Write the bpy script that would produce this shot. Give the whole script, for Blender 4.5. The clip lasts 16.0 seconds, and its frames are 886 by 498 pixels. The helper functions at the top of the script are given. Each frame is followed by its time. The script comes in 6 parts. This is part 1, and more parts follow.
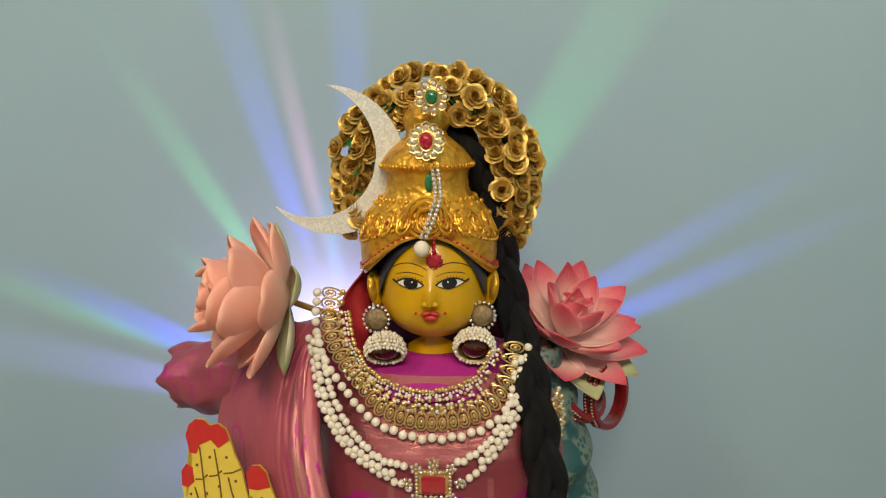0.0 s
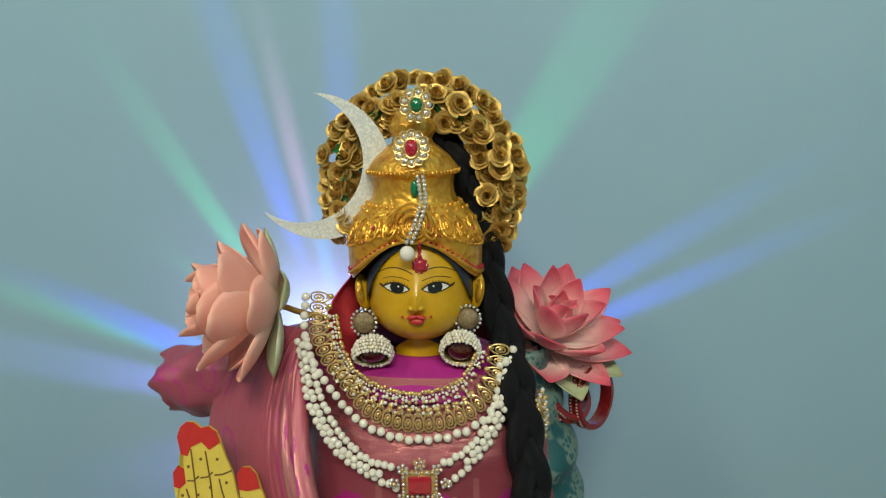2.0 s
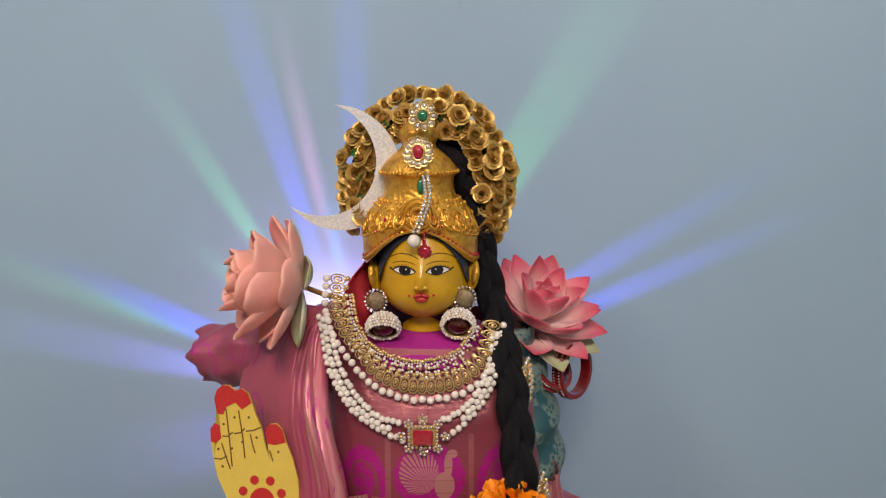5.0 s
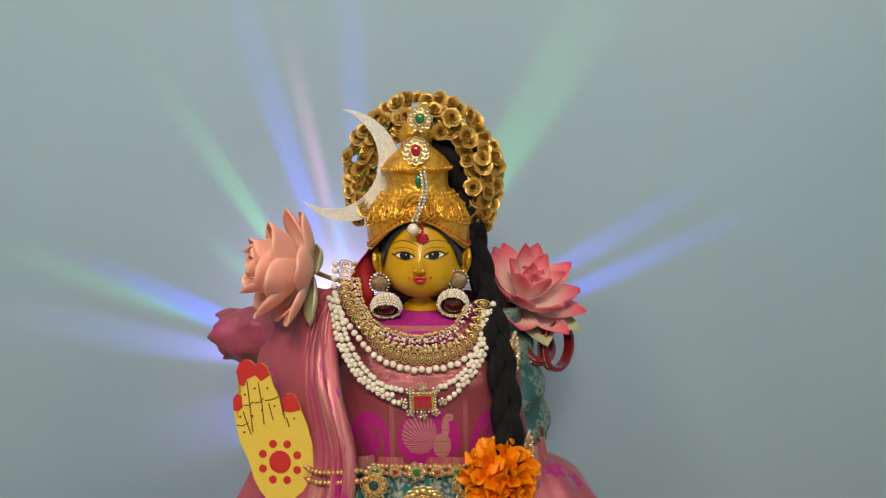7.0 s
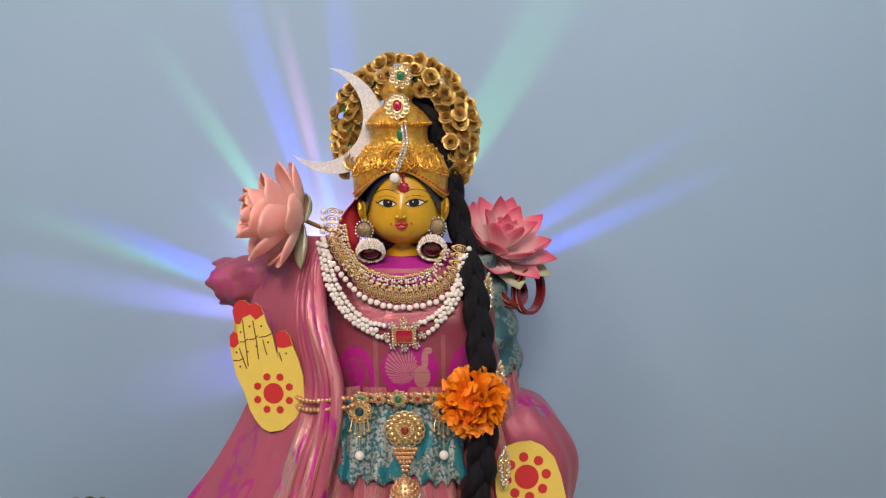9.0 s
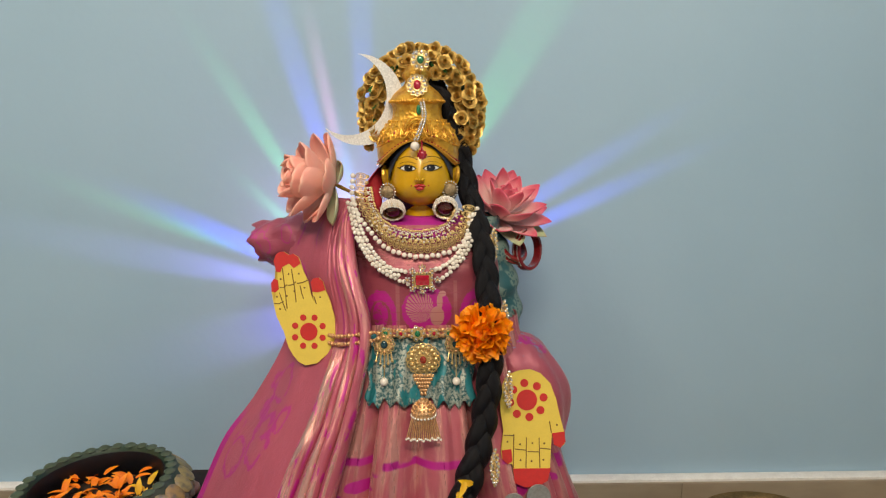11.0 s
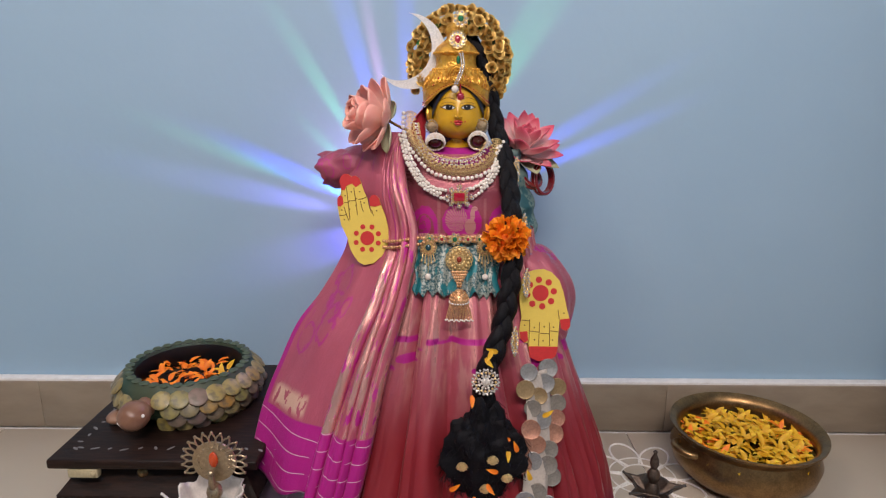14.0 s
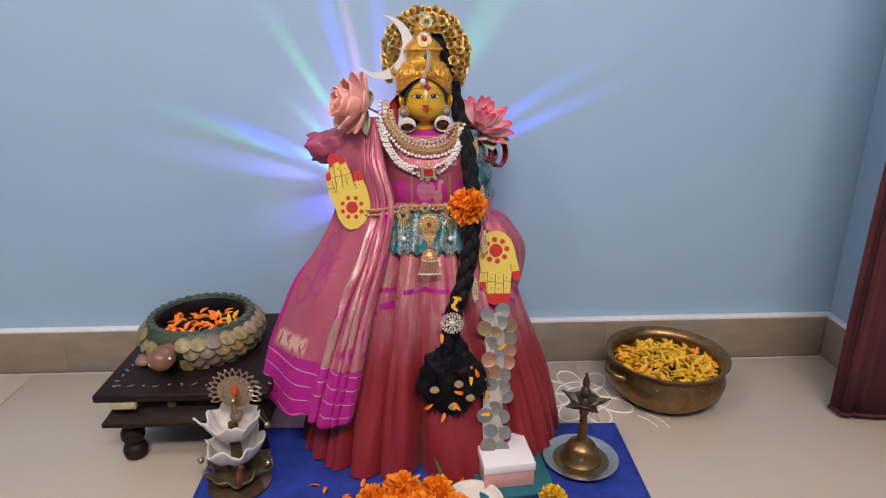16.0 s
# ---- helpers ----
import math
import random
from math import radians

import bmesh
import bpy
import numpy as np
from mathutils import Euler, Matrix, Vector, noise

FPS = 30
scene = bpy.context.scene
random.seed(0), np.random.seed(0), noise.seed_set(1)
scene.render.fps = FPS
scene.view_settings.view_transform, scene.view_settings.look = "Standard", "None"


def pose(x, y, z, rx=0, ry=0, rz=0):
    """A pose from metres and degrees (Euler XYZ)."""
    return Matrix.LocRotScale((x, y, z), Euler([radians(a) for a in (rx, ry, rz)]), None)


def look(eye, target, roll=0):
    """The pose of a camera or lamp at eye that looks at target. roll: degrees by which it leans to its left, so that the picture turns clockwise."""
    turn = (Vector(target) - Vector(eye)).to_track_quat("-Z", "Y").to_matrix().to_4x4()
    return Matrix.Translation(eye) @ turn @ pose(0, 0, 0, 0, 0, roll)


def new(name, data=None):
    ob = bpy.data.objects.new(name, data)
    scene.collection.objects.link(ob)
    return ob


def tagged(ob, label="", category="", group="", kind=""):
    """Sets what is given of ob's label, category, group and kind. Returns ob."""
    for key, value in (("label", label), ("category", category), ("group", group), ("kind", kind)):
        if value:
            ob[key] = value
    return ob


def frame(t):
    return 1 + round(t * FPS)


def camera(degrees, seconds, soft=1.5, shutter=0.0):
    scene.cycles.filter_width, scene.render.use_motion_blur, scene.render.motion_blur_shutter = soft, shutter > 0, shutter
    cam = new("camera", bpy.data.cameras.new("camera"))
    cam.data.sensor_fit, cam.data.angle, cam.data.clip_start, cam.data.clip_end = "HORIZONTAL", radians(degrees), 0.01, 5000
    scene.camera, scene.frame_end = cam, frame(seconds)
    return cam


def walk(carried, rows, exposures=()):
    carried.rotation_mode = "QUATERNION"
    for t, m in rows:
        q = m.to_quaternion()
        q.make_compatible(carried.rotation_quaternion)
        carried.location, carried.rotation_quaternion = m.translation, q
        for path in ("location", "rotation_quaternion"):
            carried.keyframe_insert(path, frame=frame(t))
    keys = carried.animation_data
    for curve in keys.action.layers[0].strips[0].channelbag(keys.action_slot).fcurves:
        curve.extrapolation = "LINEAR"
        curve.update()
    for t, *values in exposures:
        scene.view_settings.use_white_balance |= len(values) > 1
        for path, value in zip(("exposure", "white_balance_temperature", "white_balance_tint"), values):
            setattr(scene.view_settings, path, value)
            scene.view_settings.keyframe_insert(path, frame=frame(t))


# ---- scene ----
cam = camera(69.8, 16.0, 1.2)
PATH = [
    (0, (0.025, 0.019, 0.719), (-0.065, 1.975, 0.309), -1.0),
    (0.5, (0.024, 0.019, 0.717), (-0.053, 1.977, 0.315), -0.9),
    (1, (0.031, 0.018, 0.723), (-0.048, 1.974, 0.313), -1.1),
    (1.5, (0.034, 0.015, 0.725), (-0.043, 1.969, 0.307), -1.2),
    (2, (0.033, 0.012, 0.724), (-0.048, 1.967, 0.312), -1.2),
    (2.5, (0.031, 0.008, 0.724), (-0.051, 1.963, 0.313), -1.3),
    (3, (0.03, 0.004, 0.722), (-0.047, 1.961, 0.316), -1.1),
    (3.5, (0.033, -0.006, 0.725), (-0.034, 1.951, 0.321), -1.4),
    (4, (0.032, -0.028, 0.723), (-0.041, 1.934, 0.343), -0.6),
    (6.5, (0.036, -0.108, 0.723), (-0.032, 1.854, 0.342), -1.2),
    (7, (0.035, -0.128, 0.724), (-0.024, 1.834, 0.344), -1.2),
    (7.5, (0.036, -0.146, 0.715), (-0.02, 1.816, 0.332), -0.8),
    (8, (0.037, -0.156, 0.714), (-0.011, 1.803, 0.313), -1.2),
    (8.5, (0.044, -0.171, 0.7), (-0.006, 1.789, 0.306), -0.9),
    (9, (0.047, -0.184, 0.697), (0.015, 1.771, 0.276), -1.1),
    (11.5, (0.018, -0.331, 0.654), (0.031, 1.634, 0.281), -0.6),
    (12, (0.01, -0.36, 0.656), (0.043, 1.604, 0.277), -0.5),
    (12.5, (-0.007, -0.386, 0.65), (0.006, 1.579, 0.277), -0.6),
    (13, (-0.014, -0.412, 0.629), (0.016, 1.558, 0.286), -1.2),
    (13.5, (-0.002, -0.447, 0.621), (0.011, 1.5, 0.162), -1.5),
    (14, (-0.01, -0.486, 0.632), (-0.038, 1.456, 0.156), 0.0),
    (14.5, (-0.02, -0.536, 0.65), (0.017, 1.395, 0.129), 0.6),
    (15, (-0.019, -0.593, 0.683), (0.061, 1.334, 0.151), 0.5),
    (15.5, (-0.018, -0.633, 0.7), (0.043, 1.293, 0.165), 0.5),
    (16, (-0.013, -0.658, 0.714), (0.054, 1.233, 0.067), -0.3),
]
EXPOSURES = [(0, -0.02, 8980, 9), (0.5, -0.04, 8100, 8), (1, -0.04, 8130, 10), (1.5, -0.05, 7540, -1), (2, -0.08, 7160, -5), (2.5, -0.08, 6580, -12), (3, -0.16, 5770, 15), (3.5, -0.07, 6810, 25), (4, -0.07, 6930, 29), (6.5, 0.03, 8490, 15), (7, 0.03, 8440, 14), (7.5, 0.02, 7650, 30), (8, 0.02, 7450, 34), (8.5, 0.03, 7450, 37), (9, 0.2, 7120, 27), (11.5, 0.23, 8100, 11), (12, 0.23, 7830, 7), (12.5, 0.21, 7710, 7), (13, 0.2, 7080, 2), (13.5, 0.17, 6350, 22), (14, 0.17, 6840, 26), (14.5, 0.22, 6730, 26), (15, 0.25, 6760, 28), (15.5, 0.24, 6780, 28), (16, 0.25, 6700, 28)]
walk(cam, [(t, look(eye, target, roll)) for t, eye, target, roll in PATH], EXPOSURES)

# ---- light and exposure ----
world = bpy.data.worlds.new("world")
scene.world = world
world.use_nodes = True
world.node_tree.nodes["Background"].inputs[0].default_value = (0.75, 0.85, 1.0, 1)
world.node_tree.nodes["Background"].inputs[1].default_value = 0.3


def lamp(name, kind, where, target, power, colour, size=0.3, cone=0, blend=0.6):
    data = bpy.data.lights.new(name, kind)
    data.energy, data.color = power, colour
    if kind == "AREA":
        data.shape, data.size, data.size_y = "RECTANGLE", size, size * 0.25
    else:
        data.shadow_soft_size = size
    if cone:
        data.spot_size, data.spot_blend = radians(cone), blend
    ob = new(name, data)
    ob.matrix_world = look(where, target)
    return ob


lamp("tube_light_lamp", "AREA", (0.16, -1.55, 2.3), (0.0, 0.5, 0.4), 42, (1.0, 0.95, 0.86), 1.2)
lamp("ceiling_light_lamp", "AREA", (-1.25, -0.75, 2.4), (-0.2, 0.4, 0.3), 13, (1.0, 0.94, 0.85), 0.5)

# the party bulb behind the doll: one beam a lens, grazing the wall
BULB = Vector((-0.09, 0.618, 0.40))
BLUE, CYAN, GREEN, PINK, VIOLET = (0.03, 0.09, 1), (0.02, 0.45, 1), (0.03, 1, 0.30), (1, 0.3, 0.6), (0.30, 0.22, 1)
BEAMS = ((24, 0.32, 5, BLUE, 32), (31, 0.31, 5.5, BLUE, 23), (105.5, 0.31, 7, BLUE, 19), (90, 0.36, 6, BLUE, 17), (98, 0.20, 5, CYAN, 6),
         (155, 0.21, 9, BLUE, 20), (153, 0.13, 8, CYAN, 17), (168, 0.26, 10, VIOLET, 11), (121, 0.28, 6, GREEN, 10), (135, 0.19, 6, GREEN, 4),
         (158, 0.33, 5, GREEN, 9), (58, 0.34, 10, GREEN, 15), (100, 0.30, 4, PINK, 19), (196, 0.11, 30, VIOLET, 3))
for angle, reach, cone, colour, power in BEAMS:
    way = Vector((math.cos(radians(angle)), 0, math.sin(radians(angle))))
    aim = Vector((BULB.x, 0.648, BULB.z)) + way * reach
    lamp("party_beam", "SPOT", BULB, aim, power * 1.25, colour, 0.006, cone, 0.75)
lamp("party_glow", "POINT", BULB + Vector((-0.03, -0.03, 0.10)), (0, 0, 0), 0.7, (0.70, 0.5, 1), 0.012)


# ---- materials ----
class Nodes:
    """A node material written step by step."""

    def __init__(self, name, rough=0.6, metal=0.0, colour=(0.5, 0.5, 0.5), spec=0.5):
        self.mat = bpy.data.materials.new(name)
        self.mat.use_nodes = True
        self.tree = self.mat.node_tree
        self.bsdf = self.tree.nodes["Principled BSDF"]
        self.set("Roughness", rough), self.set("Metallic", metal), self.set("Base Color", (*colour, 1)), self.set("Specular IOR Level", spec)
        self.co = self.add("ShaderNodeTexCoord")

    def set(self, socket, value):
        self.bsdf.inputs[socket].default_value = value

    def add(self, kind, **values):
        node = self.tree.nodes.new(kind)
        for key, value in values.items():
            setattr(node, key, value)
        return node

    def link(self, a, b):
        self.tree.links.new(a, b)

    def plug(self, socket, value):
        if isinstance(value, (int, float)):
            socket.default_value = value
        elif isinstance(value, tuple):
            socket.default_value = (*value, 1) if len(value) == 3 else value
        else:
            self.link(value, socket)

    def noise(self, scale, detail=4, space="Object", stretch=None, rough=0.55, warp=0.0):
        node = self.add("ShaderNodeTexNoise")
        node.inputs["Scale"].default_value, node.inputs["Detail"].default_value = scale, detail
        node.inputs["Roughness"].default_value, node.inputs["Distortion"].default_value = rough, warp
        self.link(self.place(space, stretch), node.inputs["Vector"])
        return node.outputs["Fac"]

    def place(self, space="Object", stretch=None):
        if not stretch:
            return self.co.outputs[space]
        node = self.add("ShaderNodeMapping")
        node.inputs["Scale"].default_value = stretch
        self.link(self.co.outputs[space], node.inputs["Vector"])
        return node.outputs["Vector"]

    def voronoi(self, scale, out="Distance", space="Object", stretch=None, feature="F1"):
        node = self.add("ShaderNodeTexVoronoi", feature=feature)
        node.inputs["Scale"].default_value = scale
        self.link(self.place(space, stretch), node.inputs["Vector"])
        return node.outputs[out]

    def math(self, op, a, b=0.0, clamp=False):
        node = self.add("ShaderNodeMath", operation=op, use_clamp=clamp)
        self.plug(node.inputs[0], a), self.plug(node.inputs[1], b)
        return node.outputs[0]

    def step(self, a, low, high):
        node = self.add("ShaderNodeMapRange", interpolation_type="SMOOTHSTEP")
        self.plug(node.inputs[0], a)
        node.inputs[1].default_value, node.inputs[2].default_value = low, high
        return node.outputs[0]

    def band(self, a, low, high, soft):
        return self.math("MULTIPLY", self.step(a, low - soft, low + soft), self.math("SUBTRACT", 1.0, self.step(a, high - soft, high + soft)))

    def mix(self, fac, a, b):
        node = self.add("ShaderNodeMix", data_type="RGBA")
        self.plug(node.inputs[0], fac), self.plug(node.inputs[6], a), self.plug(node.inputs[7], b)
        return node.outputs[2]

    def split(self, space="Object"):
        node = self.add("ShaderNodeSeparateXYZ")
        self.link(self.co.outputs[space], node.inputs[0])
        return node.outputs

    def colour(self, value):
        self.plug(self.bsdf.inputs["Base Color"], value)

    def bump(self, height, strength=0.3, distance=0.001):
        node = self.add("ShaderNodeBump")
        node.inputs["Strength"].default_value, node.inputs["Distance"].default_value = strength, distance
        self.link(height, node.inputs["Height"])
        self.link(node.outputs[0], self.bsdf.inputs["Normal"])


def simple(name, colour, rough=0.5, metal=0.0, vary=0.15, scale=60, bump=0.1, spec=0.5, distance=0.001, coat=0.0):
    """A plain material with two scales of wear."""
    n = Nodes(name, rough, metal, colour, spec)
    dark = tuple(c * (1 - vary) for c in colour)
    light = tuple(min(1, c * (1 + vary)) for c in colour)
    grain = n.math("MULTIPLY", n.math("ADD", n.noise(scale), n.noise(scale * 6)), 0.5)
    n.colour(n.mix(n.step(grain, 0.3, 0.7), dark, light))
    n.plug(n.bsdf.inputs["Roughness"], n.math("ADD", rough - 0.08, n.math("MULTIPLY", n.noise(scale * 2), 0.16)))
    if bump:
        n.bump(n.noise(scale * 4), bump, distance)
    n.set("Coat Weight", coat)
    return n.mat


n = Nodes("blue_wall_paint", 0.62)
n.colour(n.mix(n.step(n.noise(1.6, 5), 0.3, 0.75), (0.275, 0.435, 0.565), (0.31, 0.47, 0.60)))
n.bump(n.math("ADD", n.noise(38, 3), n.noise(7, 2)), 0.12, 0.004)
WALL = n.mat
n = Nodes("beige_floor_tile", 0.34)
cloud = n.math("ADD", n.math("MULTIPLY", n.noise(5, 3), 0.7), n.math("MULTIPLY", n.noise(420, 2), 0.3))
n.colour(n.mix(n.step(cloud, 0.25, 0.8), (0.455, 0.392, 0.307), (0.495, 0.43, 0.34)))
n.plug(n.bsdf.inputs["Roughness"], n.math("ADD", 0.3, n.math("MULTIPLY", n.noise(2.5, 2), 0.07)))
FLOOR = n.mat
n = Nodes("taupe_skirting_tile", 0.4)
n.colour(n.mix(n.step(n.noise(14, 6, stretch=(1, 1, 3)), 0.3, 0.7), (0.235, 0.19, 0.14), (0.28, 0.23, 0.17)))
SKIRTING = n.mat
GROUT = simple("white_grout", (0.72, 0.72, 0.70), 0.8, vary=0.1)
CEILING = simple("white_ceiling_paint", (0.8, 0.8, 0.78), 0.8, vary=0.03, scale=5)

YELLOW = simple("yellow_face_enamel", (0.60, 0.33, 0.012), 0.34, vary=0.06, scale=40, bump=0.04, coat=0.25)
HAIR_PAINT = simple("blue_black_paint", (0.018, 0.024, 0.04), 0.45, vary=0.3)
LIP = simple("red_lip_paint", (0.50, 0.03, 0.03), 0.35, vary=0.1)
WHITE = simple("white_enamel", (0.8, 0.78, 0.74), 0.3, vary=0.03)
BLACK = simple("black_paint", (0.012, 0.01, 0.01), 0.3, vary=0.3)
n = Nodes("hammered_gold_paint", 0.33, 0.55)
relief = n.math("ADD", n.noise(160, 3), n.voronoi(210))
n.colour(n.mix(n.step(n.noise(95, 5), 0.45, 0.75), (0.76, 0.40, 0.055), (0.50, 0.20, 0.025)))
n.bump(relief, 0.45, 0.002)
CROWN_GOLD = n.mat
GOLD = simple("rose_gold_leaf", (0.66, 0.42, 0.12), 0.36, 0.50, vary=0.3, scale=220, bump=0.25)
JEWEL_GOLD = simple("antique_jewel_gold", (0.72, 0.52, 0.24), 0.3, 0.75, vary=0.3, scale=400, bump=0.3, distance=0.0005)
PEARL = simple("cream_pearl", (0.76, 0.71, 0.64), 0.12, vary=0.05, scale=120, bump=0, coat=0.5)
CRYSTAL = simple("clear_rhinestone", (0.75, 0.72, 0.66), 0.12, 0.55, vary=0.25, scale=500, bump=0.4, coat=0.6)
RUBY = simple("red_stone", (0.42, 0.008, 0.03), 0.12, vary=0.2, coat=0.8)
DARK_TEAL = simple("dark_teal_stone", (0.004, 0.05, 0.07), 0.12, vary=0.2, coat=0.8)
EMERALD = simple("green_stone", (0.005, 0.17, 0.07), 0.12, vary=0.2, coat=0.8)
DARK_RUBY = simple("brown_red_stone", (0.30, 0.03, 0.015), 0.15, vary=0.2, coat=0.6)
ROSE_GOLD = simple("copper_gold_filigree", (0.70, 0.40, 0.20), 0.32, 0.7, vary=0.35, scale=420, bump=0.4, distance=0.0005)
DARK_LINING = simple("dark_red_lining", (0.06, 0.006, 0.006), 0.15, vary=0.2, coat=0.6)
LEAF = simple("green_leaf", (0.02, 0.16, 0.04), 0.5, vary=0.3)
RED_CLOTH = simple("red_ribbon_cloth", (0.42, 0.02, 0.03), 0.6, vary=0.2, scale=200)

n = Nodes("silver_glitter", 0.4, 0.15)
speck = n.voronoi(700, "Color")
n.colour(n.mix(n.step(speck, 0.2, 0.95), (0.68, 0.70, 0.70), (0.88, 0.89, 0.88)))
n.plug(n.bsdf.inputs["Metallic"], n.math("MULTIPLY", n.step(n.noise(900, 2), 0.66, 0.70), 0.8))
n.bump(n.voronoi(1400), 0.25, 0.0006)
GLITTER = n.mat


def silk(name, ground, motif, kind):
    """Sari silk: fine weave, metallic zari, painted highlights and woven motifs laid out in the cloth's own u and v."""
    n = Nodes(name, 0.42)
    u, v, _ = n.split("UV")
    n.set("Sheen Weight", 0.12), n.set("Sheen Roughness", 0.4), n.set("Sheen Tint", (1, 0.75, 0.7, 1))
    slub = n.noise(160, 4, "UV", (1, 12, 1))
    tone = n.mix(n.step(n.math("ADD", n.math("MULTIPLY", slub, 0.6), n.math("MULTIPLY", n.noise(7, 4, "UV"), 0.4)), 0.35, 0.68),
                 tuple(c * 0.86 for c in ground), tuple(c * 1.1 for c in ground))
    wave = n.math("ADD", n.voronoi(6.0, "Distance", "UV", (1.0, 1.5, 1)), n.math("MULTIPLY", n.noise(13, 3, "UV"), 0.55))
    line = n.math("MULTIPLY", n.band(wave, 0.60, 0.70, 0.015), n.math("MULTIPLY", n.step(n.noise(40, 3, "UV"), 0.36, 0.46), 0.75))
    metal = n.math("MULTIPLY", line, 0.0)
    if kind == "pallu":
        where = n.math("MULTIPLY", n.band(u, 0.60, 0.92, 0.02), n.band(v, 0.03, 0.80, 0.02))
        tone = n.mix(n.math("MULTIPLY", line, where), tone, motif)
        pleated = n.math("SUBTRACT", 1.0, n.step(u, 0.425, 0.435))
        worn = n.noise(5, 4, "UV", (6, 0.8, 1))
        chest_part = n.math("MULTIPLY", n.math("SUBTRACT", 1.0, n.step(v, 0.30, 0.40)), n.step(u, 0.20, 0.26))
        pleated = n.math("MULTIPLY", pleated, n.math("SUBTRACT", 1.0, chest_part))
        broad = n.math("MULTIPLY", n.math("MULTIPLY", n.band(u, 0.345, 0.425, 0.012), pleated), n.step(worn, 0.30, 0.42))
        below = n.math("ADD", 0.6, n.math("MULTIPLY", n.step(v, 0.30, 0.42), 0.4))
        # zari streaks, kept pale so they carry the pleats' highlights too
        thread = n.math("MULTIPLY", n.math("MULTIPLY", n.step(worn, 0.46, 0.60), pleated), below)
        patch = n.math("MULTIPLY", n.step(n.noise(9, 3, "UV", (4.0, 1.8, 1)), 0.57, 0.60), pleated)
        tone = n.mix(patch, tone, motif)
        tone = n.mix(n.math("MULTIPLY", n.band(u, 0.318, 0.332, 0.006), n.step(n.noise(14, 2, "UV"), 0.44, 0.5)), tone, motif)
        metal = n.math("MULTIPLY", n.math("MAXIMUM", broad, n.math("MULTIPLY", thread, 0.9)), n.math("SUBTRACT", 1.0, patch))
        tone = n.mix(n.math("MULTIPLY", metal, 0.82), tone, (0.86, 0.48, 0.40))
        ground_patch = n.math("MULTIPLY", n.band(v, 0.765, 0.815, 0.012), n.math("MULTIPLY", n.band(u, 0.62, 0.93, 0.02), n.step(n.noise(24, 3, "UV"), 0.42, 0.46)))
        tone = n.mix(ground_patch, tone, (0.66, 0.40, 0.30))
        border = n.step(v, 0.825, 0.83)
        tone = n.mix(border, tone, motif)
        edge = n.math("MULTIPLY", n.step(u, 0.955, 0.965), n.step(v, 0.50, 0.56))
        tone = n.mix(edge, tone, motif)
        stripe = n.math("MULTIPLY", n.band(n.math("FRACT", n.math("MULTIPLY", n.math("ADD", v, n.math("MULTIPLY", u, 0.05)), 23)), 0.482, 0.518, 0.012),
                        n.math("MULTIPLY", border, n.step(n.noise(9, 2, "UV"), 0.38, 0.42)))
        tone = n.mix(stripe, tone, (0.75, 0.55, 0.60))
        metal = n.math("MULTIPLY", metal, n.math("SUBTRACT", 1.0, border))
    elif kind == "chest":
        x, _, z = n.split("Object")
        wobble = n.math("MULTIPLY", n.noise(220, 2), 0.004)
        reach = lambda cx, cz, sx, sz: n.math("ADD", n.math("SQRT", n.math("ADD", n.math("POWER", n.math("MULTIPLY", n.math("SUBTRACT", x, cx), 1 / sx), 2.0), n.math("POWER", n.math("MULTIPLY", n.math("SUBTRACT", z, cz), 1 / sz), 2.0))), n.math("MULTIPLY", wobble, 40.0))
        inside = lambda d: n.math("SUBTRACT", 1.0, n.step(d, 0.97, 1.03))
        low = n.math("SUBTRACT", 1.0, n.step(z, 0.489, 0.491))
        field = inside(reach(0.004, 0.458, 0.030, 0.028))
        for cx, sx in ((-0.048, 0.021), (0.060, 0.022)):
            d = reach(cx, 0.446, sx, 0.036)
            tone = n.mix(n.math("MULTIPLY", n.band(d, 0.70, 1.0, 0.03), low), tone, motif)
            tone = n.mix(n.math("MULTIPLY", inside(reach(cx, 0.452, sx * 0.45, 0.016)), n.step(n.noise(150, 3), 0.42, 0.5)), tone, motif)
        tone = n.mix(n.math("MULTIPLY", field, low), tone, motif)
        # woven bird with a fanned tail
        fan = reach(-0.004, 0.462, 0.0165, 0.019)
        spoke = n.math("SINE", n.math("MULTIPLY", n.math("ARCTAN2", n.math("SUBTRACT", z, 0.452), n.math("SUBTRACT", x, 0.004)), 44.0))
        quill = n.math("ADD", 0.55, n.math("MULTIPLY", spoke, 0.45))
        gold = (0.47, 0.20, 0.19)
        tone = n.mix(n.math("MULTIPLY", inside(fan), n.step(quill, 0.25, 0.55)), tone, gold)
        for cx, cz, sx, sz in ((0.0155, 0.452, 0.0085, 0.012), (0.0185, 0.468, 0.0035, 0.010), (0.0215, 0.4765, 0.0045, 0.0035)):
            tone = n.mix(inside(reach(cx, cz, sx, sz)), tone, gold)
        bar = n.math("MULTIPLY", n.math("MAXIMUM", n.band(x, -0.0305, -0.026, 0.0006), n.band(x, 0.034, 0.038, 0.0006)), low)
        tone = n.mix(n.math("MULTIPLY", bar, 0.35), tone, gold)
        # gleam across the chest painted as a paler, more metallic band
        painted_shine = n.math("MULTIPLY", n.band(z, 0.505, 0.528, 0.006), n.step(n.noise(90, 3, stretch=(1, 1, 6)), 0.40, 0.62))
        metal = n.math("MULTIPLY", painted_shine, 0.8)
        tone = n.mix(n.math("MULTIPLY", painted_shine, 0.35), tone, (0.62, 0.30, 0.27))
